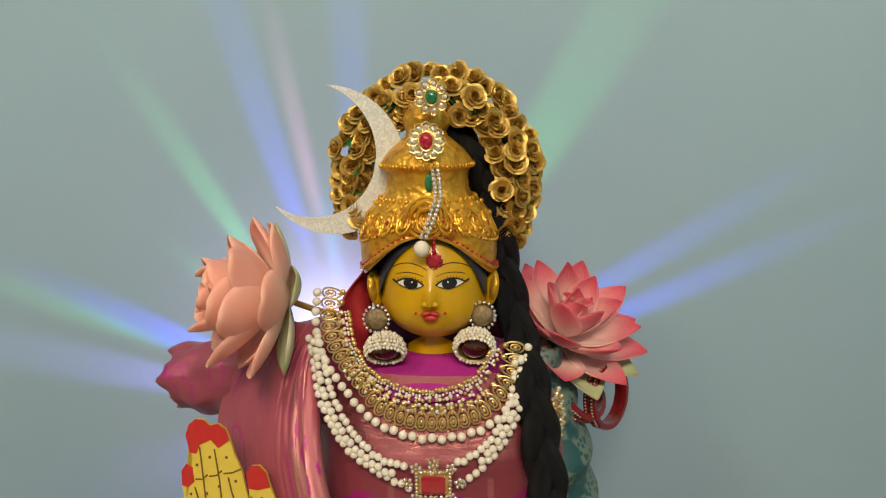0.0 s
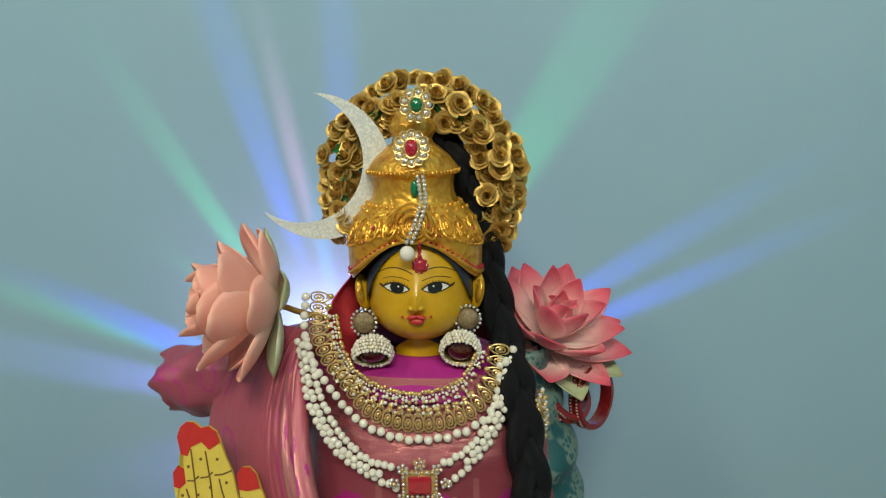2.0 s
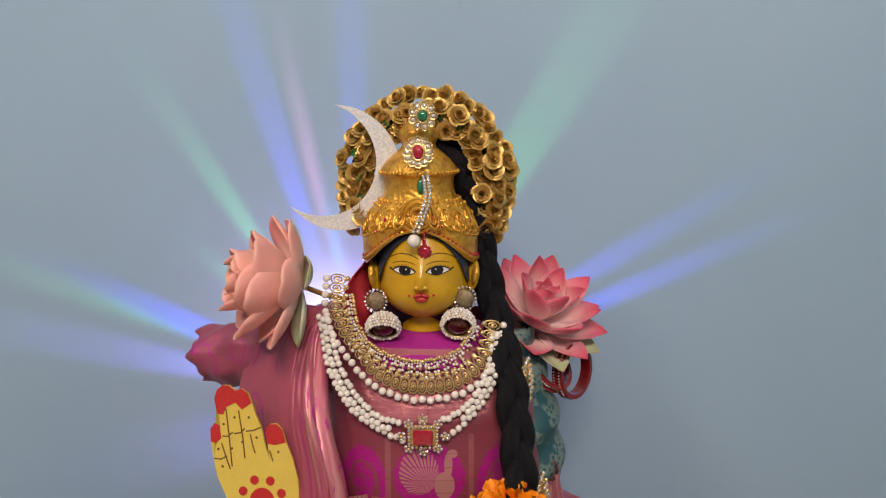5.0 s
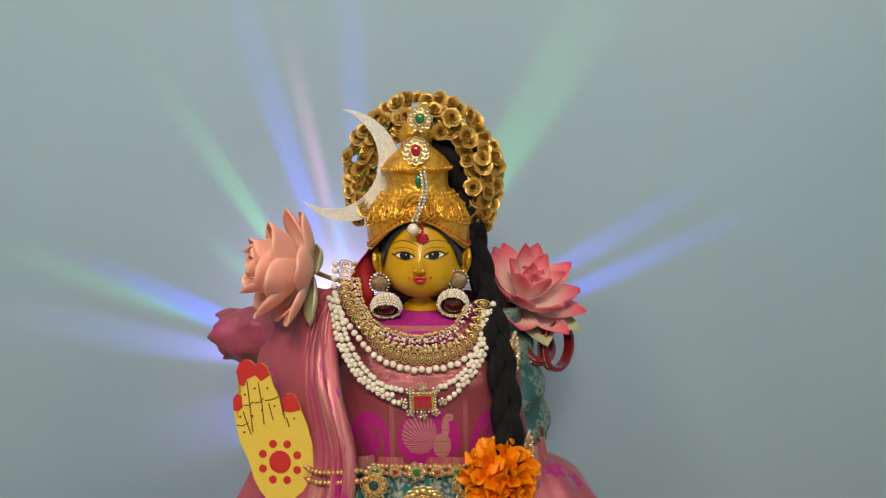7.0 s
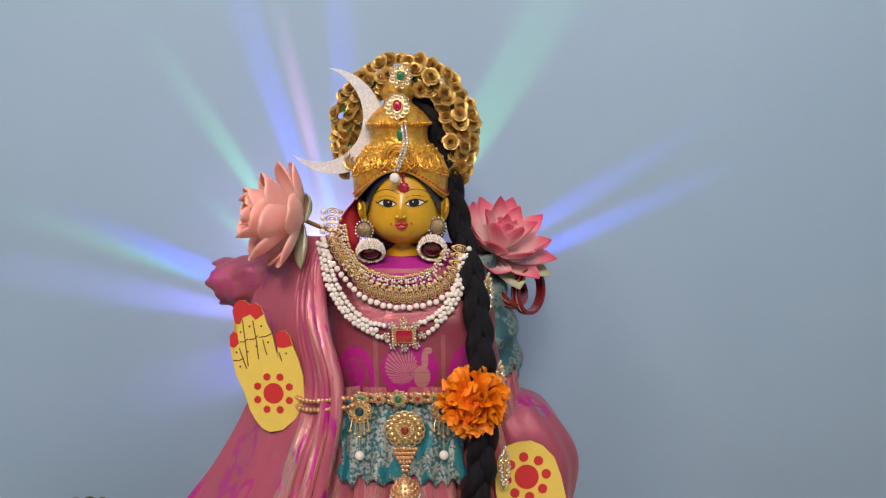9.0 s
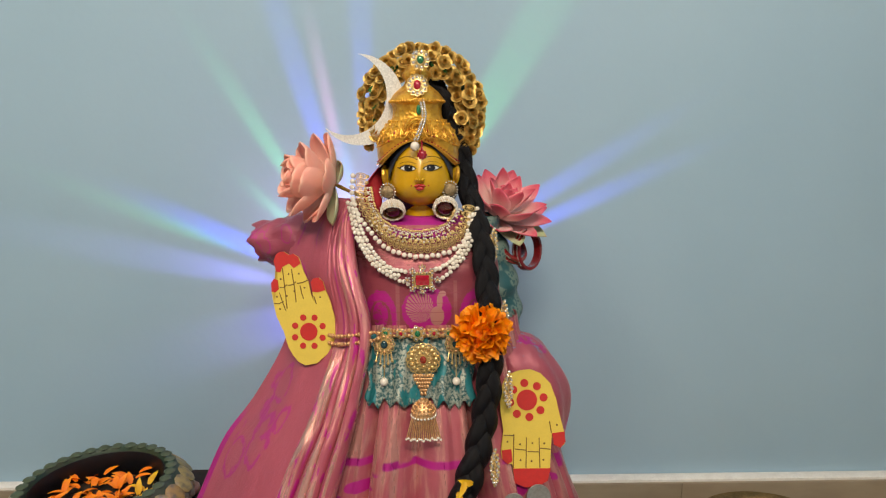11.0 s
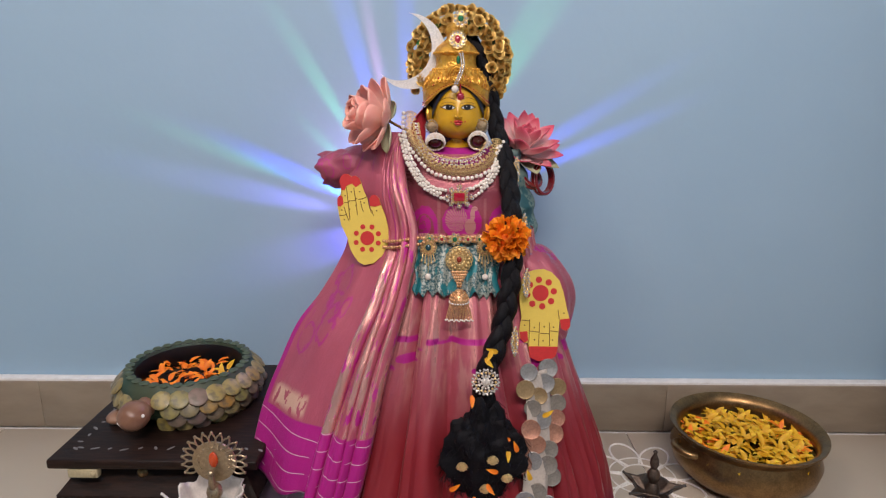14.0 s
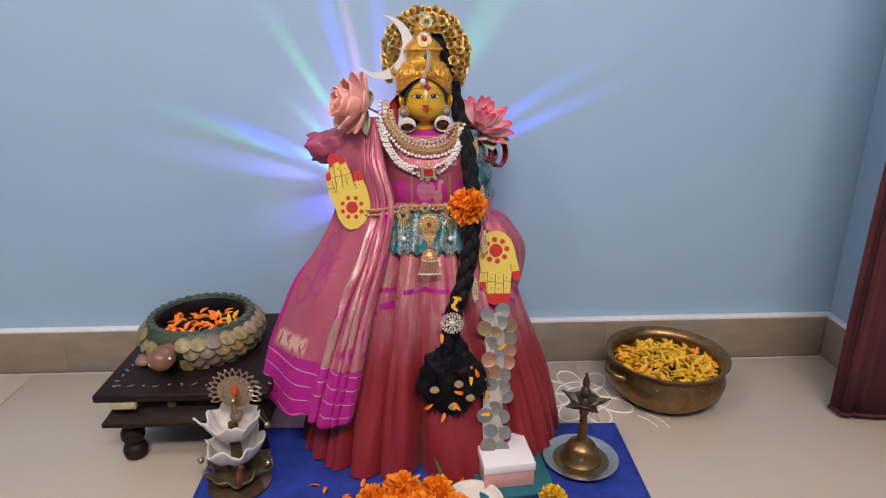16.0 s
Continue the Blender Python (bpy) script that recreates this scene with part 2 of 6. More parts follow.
        tone = n.mix(n.band(n.math("FRACT", n.math("MULTIPLY", v, 16)), 0.44, 0.48, 0.04), tone, tuple(c * 1.08 for c in ground))
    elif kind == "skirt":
        # ground mixes from pink to a darker red towards the floor
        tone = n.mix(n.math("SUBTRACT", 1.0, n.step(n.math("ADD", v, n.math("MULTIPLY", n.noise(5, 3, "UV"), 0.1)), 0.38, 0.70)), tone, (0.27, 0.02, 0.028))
        # satin highlights put into the colour as paler vertical streaks
        painted_sheen = n.math("MULTIPLY", n.step(n.noise(7, 4, "UV", (14, 0.7, 1)), 0.46, 0.62), n.step(v, 0.40, 0.66))
        metal = n.math("MULTIPLY", painted_sheen, 0.6)
        tone = n.mix(n.math("MULTIPLY", painted_sheen, 0.6), tone, (0.70, 0.36, 0.31))
        hem = n.math("MULTIPLY", n.band(v, 0.672, 0.69, 0.003), n.step(n.noise(30, 2, "UV", (1, 0.2, 1)), 0.42, 0.46))
        block = n.math("MULTIPLY", n.band(v, 0.59, 0.66, 0.006), n.step(n.noise(22, 1, "UV", (1, 0.7, 1)), 0.60, 0.62))
        tone = n.mix(n.math("MAXIMUM", hem, block), tone, motif)
    elif kind == "sleeve":
        tone = n.mix(n.math("MULTIPLY", line, n.band(u, 0.35, 0.9, 0.05)), tone, motif)
        tone = n.mix(n.step(u, 0.86, 0.9), tone, motif)
    elif kind == "hip":
        dab = n.math("MULTIPLY", n.step(n.noise(16, 4, "UV"), 0.56, 0.62), n.step(v, 0.74, 0.82))
        tone = n.mix(dab, tone, (0.22, 0.20, 0.30))
        tone = n.mix(n.band(n.noise(6, 2, "UV"), 0.60, 0.64, 0.01), tone, motif)
    n.colour(tone)
    n.plug(n.bsdf.inputs["Metallic"], n.math("ADD", 0.16, n.math("MULTIPLY", metal, 0.55)))
    n.plug(n.bsdf.inputs["Roughness"], n.math("SUBTRACT", 0.33, n.math("MULTIPLY", metal, 0.10)))
    crush = n.math("MULTIPLY", n.noise(14, 4, "UV", (3, 0.8, 1)), 5.0)
    n.bump(n.math("ADD", crush, n.math("ADD", slub, n.noise(420, 2, "UV"))), 0.22, 0.0010)
    return n.mat


PINK_SILK = (0.44, 0.088, 0.135)
MAGENTA = (0.44, 0.013, 0.215)
PALLU_SILK = silk("pink_pallu_silk", PINK_SILK, MAGENTA, "pallu")
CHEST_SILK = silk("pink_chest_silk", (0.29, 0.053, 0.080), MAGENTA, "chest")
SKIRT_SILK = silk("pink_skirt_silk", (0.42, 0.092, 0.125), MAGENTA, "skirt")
SLEEVE_SILK = silk("pink_sleeve_silk", (0.36, 0.070, 0.12), MAGENTA, "sleeve")
HIP_SILK = silk("pink_hip_silk", (0.42, 0.088, 0.13), MAGENTA, "hip")
BLOUSE = simple("magenta_blouse_cloth", (0.40, 0.015, 0.24), 0.6, vary=0.12, scale=120)
n = Nodes("teal_brocade", 0.5)
cell = n.voronoi(240, "Distance")
n.colour(n.mix(n.math("MULTIPLY", n.step(cell, 0.30, 0.5), n.step(n.noise(40, 2), 0.42, 0.5)), (0.014, 0.085, 0.10), (0.14, 0.21, 0.19)))
n.bump(cell, 0.2, 0.0008)
TEAL = n.mat
n = Nodes("teal_silver_brocade", 0.45)
flower = n.math("ADD", n.noise(330, 4), n.math("MULTIPLY", n.noise(70, 2, stretch=(1, 1, 0.3)), 0.3))
stroke = n.step(n.noise(75, 2, stretch=(1, 1, 0.30)), 0.53, 0.57)
n.colour(n.mix(n.math("MULTIPLY", n.step(flower, 0.56, 0.74), n.math("SUBTRACT", 1.0, stroke)), n.mix(stroke, (0.012, 0.085, 0.10), (0.004, 0.17, 0.20)), (0.33, 0.37, 0.33)))
n.plug(n.bsdf.inputs["Metallic"], n.math("MULTIPLY", n.step(flower, 0.60, 0.78), 0.4))
n.bump(flower, 0.3, 0.001)
PANEL = n.mat


# ---- mesh building ----
class Build:
    """Gathers faces with materials and u, v for one mesh."""

    def __init__(self):
        self.v, self.f, self.m, self.uv = [], [], [], []

    def grid(self, fn, nu, nv, mat=0, wrap=False, flip=False, a=(0, 1), b=(0, 1)):
        base = len(self.v)
        cols = nu if wrap else nu + 1
        at = lambda i, j: (a[0] + (a[1] - a[0]) * i / nu, b[0] + (b[1] - b[0]) * j / nv)
        for j in range(nv + 1):
            for i in range(cols):
                self.v.append(tuple(fn(*at(i, j))))
        for j in range(nv):
            for i in range(nu):
                k = (i + 1) % cols
                q = [(i, j, i), (i + 1, j, k), (i + 1, j + 1, k), (i, j + 1, i)]
                if flip:
                    q.reverse()
                self.f.append(tuple(base + c * 1 + r * cols for _, r, c in q))
                self.uv.extend(at(p, r) for p, r, _ in q)
                self.m.append(mat)
        return self

    def lathe(self, profile, where=(0, 0, 0), seg=24, mat=0, turn=None, squash=(1, 1)):
        """profile: (radius, height) pairs from below; turned round z."""
        m = Matrix.Translation(where) @ (turn or Matrix.Identity(4))
        count = len(profile) - 1

        def fn(u, v):
            k = min(count - 1, int(v * count + 1e-9))
            s = v * count - k
            r = profile[k][0] * (1 - s) + profile[k + 1][0] * s
            h = profile[k][1] * (1 - s) + profile[k + 1][1] * s
            return m @ Vector((r * math.cos(2 * math.pi * u) * squash[0], r * math.sin(2 * math.pi * u) * squash[1], h))
        return self.grid(fn, seg, count, mat, wrap=True)

    def ball(self, where, r, seg=12, mat=0, turn=None):
        """An ellipsoid with radii r (a number or three)."""
        rx, ry, rz = (r, r, r) if isinstance(r, (int, float)) else r
        m = Matrix.Translation(where) @ (turn or Matrix.Identity(4))

        def fn(u, v):
            p, t = 2 * math.pi * u, math.pi * (v - 0.5)
            return m @ Vector((rx * math.cos(p) * math.cos(t), ry * math.sin(p) * math.cos(t), rz * math.sin(t)))
        return self.grid(fn, seg, max(4, seg // 2), mat, wrap=True)

    def tube(self, path, radius, seg=8, mat=0, caps=True):
        """A round bar along path; radius is a number or a function of 0 to 1."""
        pts = [Vector(p) for p in path]
        size = radius if callable(radius) else (lambda s: radius)
        base, count = len(self.v), len(pts)
        up = Vector((0.12, 0.93, 0.31)).normalized()
        for k, p in enumerate(pts):
            way = (pts[min(count - 1, k + 1)] - pts[max(0, k - 1)]).normalized()
            side = way.cross(up).normalized()
            other = way.cross(side)
            r = size(k / (count - 1))
            for i in range(seg):
                w = 2 * math.pi * i / seg
                self.v.append(tuple(p + side * (r * math.cos(w)) + other * (r * math.sin(w))))
        for k in range(count - 1):
            for i in range(seg):
                n2 = (i + 1) % seg
                self.f.append((base + k * seg + i, base + k * seg + n2, base + (k + 1) * seg + n2, base + (k + 1) * seg + i))
                self.uv.extend(((i / seg, k / count), ((i + 1) / seg, k / count), ((i + 1) / seg, (k + 1) / count), (i / seg, (k + 1) / count)))
                self.m.append(mat)
        if caps:
            for ring in (0, count - 1):
                self.f.append(tuple(base + ring * seg + i for i in (range(seg) if ring else reversed(range(seg)))))
                self.uv.extend((0.5, 0.5) for _ in range(seg))
                self.m.append(mat)
        return self

    def slab(self, outline, thick, m=None, mat=0, rim=None):
        """A flat piece: outline in x, z, thick along y, its face towards -y."""
        m = m or Matrix.Identity(4)
        base, count = len(self.v), len(outline)
        for y in (0, thick):
            for x, z in outline:
                self.v.append(tuple(m @ Vector((x, y, z))))
        faces = [(tuple(base + i for i in range(count)), mat), (tuple(base + count + i for i in reversed(range(count))), mat)]
        faces += [((base + i, base + count + i, base + count + (i + 1) % count, base + (i + 1) % count), mat if rim is None else rim) for i in range(count)]
        for f, k in faces:
            self.f.append(f), self.m.append(k), self.uv.extend((0.5, 0.5) for _ in f)
        return self

    def box(self, low, high, bevel=0.002, mat=0, m=None):
        bm = bmesh.new()
        bmesh.ops.create_cube(bm, size=1)
        size = [h - l for l, h in zip(low, high)]
        for v in bm.verts:
            v.co = Vector([l + (c + 0.5) * s for l, c, s in zip(low, v.co, size)])
        if bevel:
            bmesh.ops.bevel(bm, geom=bm.edges[:], offset=bevel, segments=2, affect="EDGES", profile=0.5)
        base = len(self.v)
        bm.verts.ensure_lookup_table()
        self.v += [tuple((m @ v.co) if m else v.co) for v in bm.verts]
        for f in bm.faces:
            self.f.append(tuple(base + v.index for v in f.verts)), self.m.append(mat)
            self.uv.extend((0.5, 0.5) for _ in f.verts)
        bm.free()
        return self

    def mesh(self, name, mats, smooth=True):
        data = bpy.data.meshes.new(name)
        data.from_pydata(self.v, [], self.f)
        for mat in mats if isinstance(mats, (list, tuple)) else [mats]:
            data.materials.append(mat)
        data.polygons.foreach_set("material_index", self.m)
        layer = data.uv_layers.new(name="UVMap")
        layer.data.foreach_set("uv", [c for p in self.uv for c in p])
        bm = bmesh.new()
        bm.from_mesh(data)
        bmesh.ops.remove_doubles(bm, verts=bm.verts, dist=1e-6)
        bmesh.ops.recalc_face_normals(bm, faces=bm.faces)
        bm.to_mesh(data)
        bm.free()
        if smooth:
            data.shade_smooth()
            data.set_sharp_from_angle(angle=radians(45))
        return data


def thing(name, label, category, group="", kind="", at=None):
    """An Empty at the thing's base."""
    ob = new(name)
    ob.empty_display_size = 0.02
    if at:
        ob.location = at
    return tagged(ob, label, category, group, kind)


def stands(ob):
    """Where an object stands in the world, its parents counted."""
    if not ob.parent:
        return ob.matrix_basis.copy()
    return stands(ob.parent) @ ob.matrix_parent_inverse @ ob.matrix_basis


def part(name, build, mats, parent=None, label="", smooth=True, m=None, solid=0.0):
    data = build if isinstance(build, bpy.types.Mesh) else build.mesh(name, mats, smooth)
    ob = new(name, data)
    if m is not None:
        ob.matrix_world = m
    if parent:
        ob.parent, ob.matrix_parent_inverse = parent, stands(parent).inverted()
    if label:
        ob["label"] = label
    if solid:
        mod = ob.modifiers.new("thickness", "SOLIDIFY")
        mod.thickness, mod.offset = solid, -1
    return ob


def along(points, count, closed=False):
    """count points evenly spaced on a smooth curve through points."""
    pts = [Vector(p) for p in points]
    dense = []
    for k in range(len(pts) - 1):
        p0, p1, p2, p3 = pts[max(0, k - 1)], pts[k], pts[k + 1], pts[min(len(pts) - 1, k + 2)]
        for s in range(16):
            t = s / 16
            dense.append(0.5 * (2 * p1 + (p2 - p0) * t + (2 * p0 - 5 * p1 + 4 * p2 - p3) * t * t + (3 * p1 - p0 - 3 * p2 + p3) * t ** 3))
    dense.append(pts[-1])
    run = [0.0]
    for a, b in zip(dense, dense[1:]):
        run.append(run[-1] + (b - a).length)
    out = []
    for i in range(count):
        want = run[-1] * i / (count - 1)
        k = max(0, min(len(run) - 2, int(np.searchsorted(run, want)) - 1))
        s = (want - run[k]) / max(1e-9, run[k + 1] - run[k])
        out.append(dense[k].lerp(dense[k + 1], s))
    return out


# ---- the room ----
WALL_Y, RIGHT_X = 0.648, 0.925


def slab_box(name, low, high, mat, label, category, bevel=0.0):
    return tagged(part(name, Build().box(low, high, bevel), mat), label, category, kind="structure")


slab_box("wall_north", (-2.4, WALL_Y, 0), (1.1, WALL_Y + 0.15, 2.8), WALL, "light blue painted wall behind the doll", "wall")
slab_box("wall_east", (RIGHT_X, -3.0, 0), (1.1, WALL_Y - 0.001, 2.8), WALL, "light blue painted side wall", "wall")
# unseen walls and ceiling, added to close the room for bounced light
slab_box("wall_west", (-2.55, -3.0, 0), (-2.4, WALL_Y + 0.15, 2.8), WALL, "light blue painted side wall", "wall")
slab_box("wall_south", (-2.55, -3.15, 0), (1.1, -3.0, 2.8), WALL, "unseen light blue wall closing the room across from the doll", "wall")
slab_box("ceiling", (-2.55, -3.15, 2.8), (1.1, WALL_Y + 0.15, 2.9), CEILING, "unseen plain white ceiling closing the room", "ceiling")
slab_box("floor", (-2.55, -3.15, -0.1), (1.1, WALL_Y + 0.15, -0.004), GROUT, "floor laid with large glossy beige tiles", "floor")

# ---- the doll ----
HEAD = Vector((-0.002, 0.455, 0.60))
FACE_R = (0.0372, 0.043)


def face_y(x, z):
    """The y of the painted face at x, z, both from the head's middle."""
    tall = 0.060 if z > 0 else 0.034
    q = 1 - (x / FACE_R[0]) ** 2 - (z / tall) ** 2
    return -FACE_R[1] * math.sqrt(max(0.0, q))


def doll():
    """Painted festival doll: face, hair and pot-shaped crown in one mesh."""
    b = Build()
    b.lathe([(0.0, 0.004), (0.05, 0.004), (0.05, 0.30), (0.05, 0.49), (0.030, 0.530), (0.019, 0.548), (0.0185, 0.566), (0.022, 0.59)], (-0.003, 0.458, 0), 32)

    def face(u, v):
        p, t = 2 * math.pi * u, math.pi * (v - 0.5)
        x, y, z = FACE_R[0] * math.cos(p) * math.cos(t), FACE_R[1] * math.sin(p) * math.cos(t), (0.060 if v > 0.5 else 0.034) * math.sin(t)
        if z < 0:
            x *= 1 + 0.05 * math.cos(t) * math.sin(-t * 2)
        if y < 0:
            nose = 0.0070 * math.exp(-((x / 0.0040) ** 2) - (max(0, z - 0.001) / 0.013) ** 2 - (min(0, z - 0.001) / 0.0030) ** 2)
            cheek = 0.0015 * math.exp(-(((abs(x) - 0.018) / 0.012) ** 2) - ((z + 0.012) / 0.012) ** 2)
            chin = 0.002 * math.exp(-((x / 0.009) ** 2) - ((z + 0.021) / 0.007) ** 2)
            y -= nose + cheek + chin
        return HEAD + Vector((x, y, z))
    b.grid(face, 112, 72, 0, wrap=True)
    # hair: a cap behind, and two painted locks that part over the forehead
    def hair(u, v):
        p, t = 2 * math.pi * u, math.pi * (v - 0.5)
        return HEAD + Vector((0.0480 * math.cos(p) * math.cos(t), 0.015 + 0.038 * math.sin(p) * math.cos(t), 0.052 * max(-0.8, math.sin(t))))
    b.grid(hair, 48, 24, 1, wrap=True)
    line = ((0.0030, 0.0405), (0.0085, 0.0385), (0.0150, 0.0345), (0.0215, 0.0285), (0.0275, 0.0200), (0.0325, 0.0085))
    for s in (-1, 1):
        inner = along([(s * x, 0, z) for x, z in line], 26)
        outer = along([(s * 0.0045, 0, 0.0445), (s * 0.012, 0, 0.0445), (s * 0.020, 0, 0.042), (s * 0.029, 0, 0.036), (s * 0.0368, 0, 0.024), (s * 0.0372, 0, -0.004)], 26)

        def lock(u, v):
            k = int(round(v * 25))
            p = inner[k].lerp(outer[k], u)
            rise = 0.0010 + 0.0026 * math.sin(math.pi * min(1, u * 0.8 + 0.12))
            return HEAD + Vector((p.x * 1.012, face_y(p.x * 0.97, p.z) - rise, p.z))
        b.grid(lock, 8, 25, 1)
        b.ball((HEAD.x + s * 0.0400, 0.447, 0.602), (0.0045, 0.0075, 0.0135), 16, 0, pose(0, 0, 0, 0, s * 10, s * 35))
        b.ball((HEAD.x + s * 0.0412, 0.4425, 0.603), (0.0022, 0.0045, 0.009), 12, 2, pose(0, 0, 0, 0, s * 10, s * 35))
        # eye: white, iris with a painted white glint, lid lines and brow
        on = lambda x, z, d: HEAD + Vector((s * x, face_y(x, z) - d, z))
        ex, ez = 0.0132, 0.0128
        eye = lambda q, w: on(ex + 0.0094 * q, ez + (0.0037 if w > 0 else 0.0024) * w * (1 - abs(q) ** 2.2) + 0.0002 * q, 0.0007)
        b.grid(lambda u, v: eye(u * 2 - 1, v * 2 - 1), 20, 6, 4)
        for k in range(14):
            w0, w1 = 2 * math.pi * k / 14, 2 * math.pi * (k + 1) / 14
            base = len(b.v)
            for r, w in ((0, 0), (0.0049, w0), (0.0049, w1)):
                b.v.append(tuple(on(ex - 0.0006 + r * math.cos(w), ez + 0.0006 + r * 0.76 * math.sin(w), 0.0011)))
            b.f.append((base, base + 1, base + 2)), b.m.append(5), b.uv.extend(((0.5, 0.5),) * 3)
        b.ball(on(ex - 0.0016, ez + 0.0016, 0.0012), (0.0007, 0.0004, 0.0007), 8, 4)
        steps = [i / 14 * 2 - 1 for i in range(15)]
        b.tube([eye(q, 1.0) + Vector((0, -0.0004, 0)) for q in steps] + [on(ex + 0.0118, ez + 0.0012, 0.0008)], 0.00055, 6, 5)
        b.tube([eye(q, -1.0) + Vector((0, -0.0002, 0)) for q in steps], 0.00028, 6, 5)
        b.tube([on(ex + 0.0096 * q, ez + 0.0050 + 0.0024 * (1 - q * q), 0.0003) for q in steps], 0.0002, 6, 5)
        b.tube([on(ex + 0.0008 + 0.0122 * q, ez + 0.0088 + 0.0044 * (1 - (q + 0.05) ** 2), 0.0003) for q in steps], 0.00028, 6, 5)
        for k in range(9):
            q = -0.8 + 0.2 * k
            p = eye(q, 1.0)
            b.tube([p, p + Vector((s * q * 0.0006, -0.0004, 0.0016))], 0.0002, 4, 5)
        b.ball(on(0.0096, -0.0062, 0.0012), 0.0010, 8, 3)
        b.ball(HEAD + Vector((s * 0.0030, -0.0462, 0.0010)), (0.0026, 0.0022, 0.0019), 12, 0)
        b.ball(HEAD + Vector((s * 0.0028, face_y(0.003, -0.0062) - 0.0014, -0.0060)), (0.0039, 0.0017, 0.0016), 12, 3, pose(0, 0, 0, 0, s * 14, 0))
    b.ball(HEAD + Vector((0, face_y(0, -0.0095) - 0.0012, -0.0093)), (0.0050, 0.0024, 0.0024), 16, 3)
    # crown shaped like a pot: arched front edge, neck, rim, lid and knob
    axis = Vector((-0.005, 0.456, 0))
    profile = [(0.0458, 0.0), (0.0470, 0.006), (0.0476, 0.014), (0.0475, 0.024), (0.045, 0.034), (0.0405, 0.044), (0.0345, 0.051), (0.0298, 0.056), (0.0284, 0.060), (0.0282, 0.066),
               (0.0288, 0.071), (0.0312, 0.0735), (0.0318, 0.076), (0.0305, 0.0785), (0.0255, 0.085), (0.0185, 0.091), (0.0145, 0.094), (0.0135, 0.097), (0.0165, 0.102), (0.0165, 0.106), (0.012, 0.112), (0.005, 0.119), (0, 0.121)]
    count = len(profile) - 1

    def crown(u, v):
        k = min(count - 1, int(v * count + 1e-9))
        s = v * count - k
        r = profile[k][0] * (1 - s) + profile[k + 1][0] * s
        h = profile[k][1] * (1 - s) + profile[k + 1][1] * s
        p = 2 * math.pi * u
        face_side = max(0.0, -math.sin(p))
        arch = 0.031 * face_side ** 2.6 * max(0.0, 1 - h / 0.046)
        gore = 0.0012 * math.cos(p * 14) * math.exp(-((h - 0.044) / 0.008) ** 2)
        flat = 1.0 - 0.20 * face_side ** 1.5 * max(0.0, 1 - h / 0.052)
        return axis + Vector(((r + gore) * math.cos(p), (r + gore) * math.sin(p) * flat, 0.612 + h + arch))
    b.grid(crown, 144, count * 2, 2, wrap=True)
    edge = [crown(i / 60, 0.03) for i in range(60)]
    out = lambda p, d: p + (p - Vector((axis.x, axis.y, p.z))).normalized() * d
    b.tube([out(p, 0.001) for p in edge] + [out(edge[0], 0.001)], 0.0016, 6, 2)
    for i in range(84):
        b.ball(out(crown(i / 84, 3.0 / count), 0.0004), 0.0011, 6, 2)
    for i in range(64):
        b.ball(out(crown(i / 64, 11.6 / count), 0.0006), (0.0010, 0.0010, 0.0018), 6, 2)
    # raised scrolls on the dome
    for i in range(17):
        u = 0.75 + (i - 8) * 0.046
        c, r1 = crown(u, 4.2 / count), 0.0072
        side = Vector((-math.sin(2 * math.pi * u), math.cos(2 * math.pi * u), 0))
        rise = (crown(u, 5.4 / count) - crown(u, 3.4 / count)).normalized()
        for scale, thick in ((1.0, 0.0009), (0.55, 0.0009)):
            b.tube([out(c + side * (math.sin(w) * r1 * 0.62 * scale) + rise * (math.cos(w) * r1 * 1.25 * scale), 0.0002) for w in [2 * math.pi * k / 14 for k in range(15)]], thick, 5, 2, caps=False)
        b.ball(out(c, 0.0002), (0.0012, 0.0012, 0.0020), 7, 6 if i % 3 == 0 else 2)
        for du, row in ((0.023, 5.7), (0.023, 4.7), (0.012, 6.3), (0.034, 6.3), (0.023, 3.7), (0.010, 3.3), (0.036, 3.3)):
            b.ball(out(crown(u + du, row / count), -0.0002), (0.0016, 0.0016, 0.0023), 7, 2)
        b.ball(out(crown(u + 0.023, 3.0 / count), 0.0), 0.0012, 7, 6 if i % 2 else 2)
    for i in range(40):
        b.ball(out(crown(0.5 + 0.5 * i / 39, 1.1 / count), 0.0003), (0.0016, 0.0016, 0.0009), 6, 6)
    # big central rosette of the crown
    c = crown(0.755, 4.6 / count)
    for r2 in (0.0125, 0.0095, 0.0055):
        b.tube([out(c + Vector((math.sin(w) * r2, 0, math.cos(w) * r2 * 1.05)), 0.0012) for w in [2 * math.pi * k / 22 for k in range(23)]], 0.0013, 6, 2, caps=False)
    return part("doll", b, [YELLOW, HAIR_PAINT, CROWN_GOLD, LIP, WHITE, BLACK, RUBY])


tagged(doll(), "festival doll with yellow painted face and golden pot-shaped crown", "doll")

# ---- the sari ----
TORSO = ((0.41, 0.100, 0.374), (0.43, 0.100, 0.378), (0.46, 0.095, 0.38), (0.50, 0.090, 0.388), (0.53, 0.082, 0.403), (0.55, 0.070, 0.418), (0.565, 0.056, 0.43), (0.575, 0.045, 0.438))
SKIRT = ((0.006, 0.235, 0.222), (0.1, 0.215, 0.255), (0.18, 0.19, 0.285), (0.28, 0.155, 0.318), (0.36, 0.125, 0.35), (0.425, 0.108, 0.375), (0.442, 0.106, 0.379))


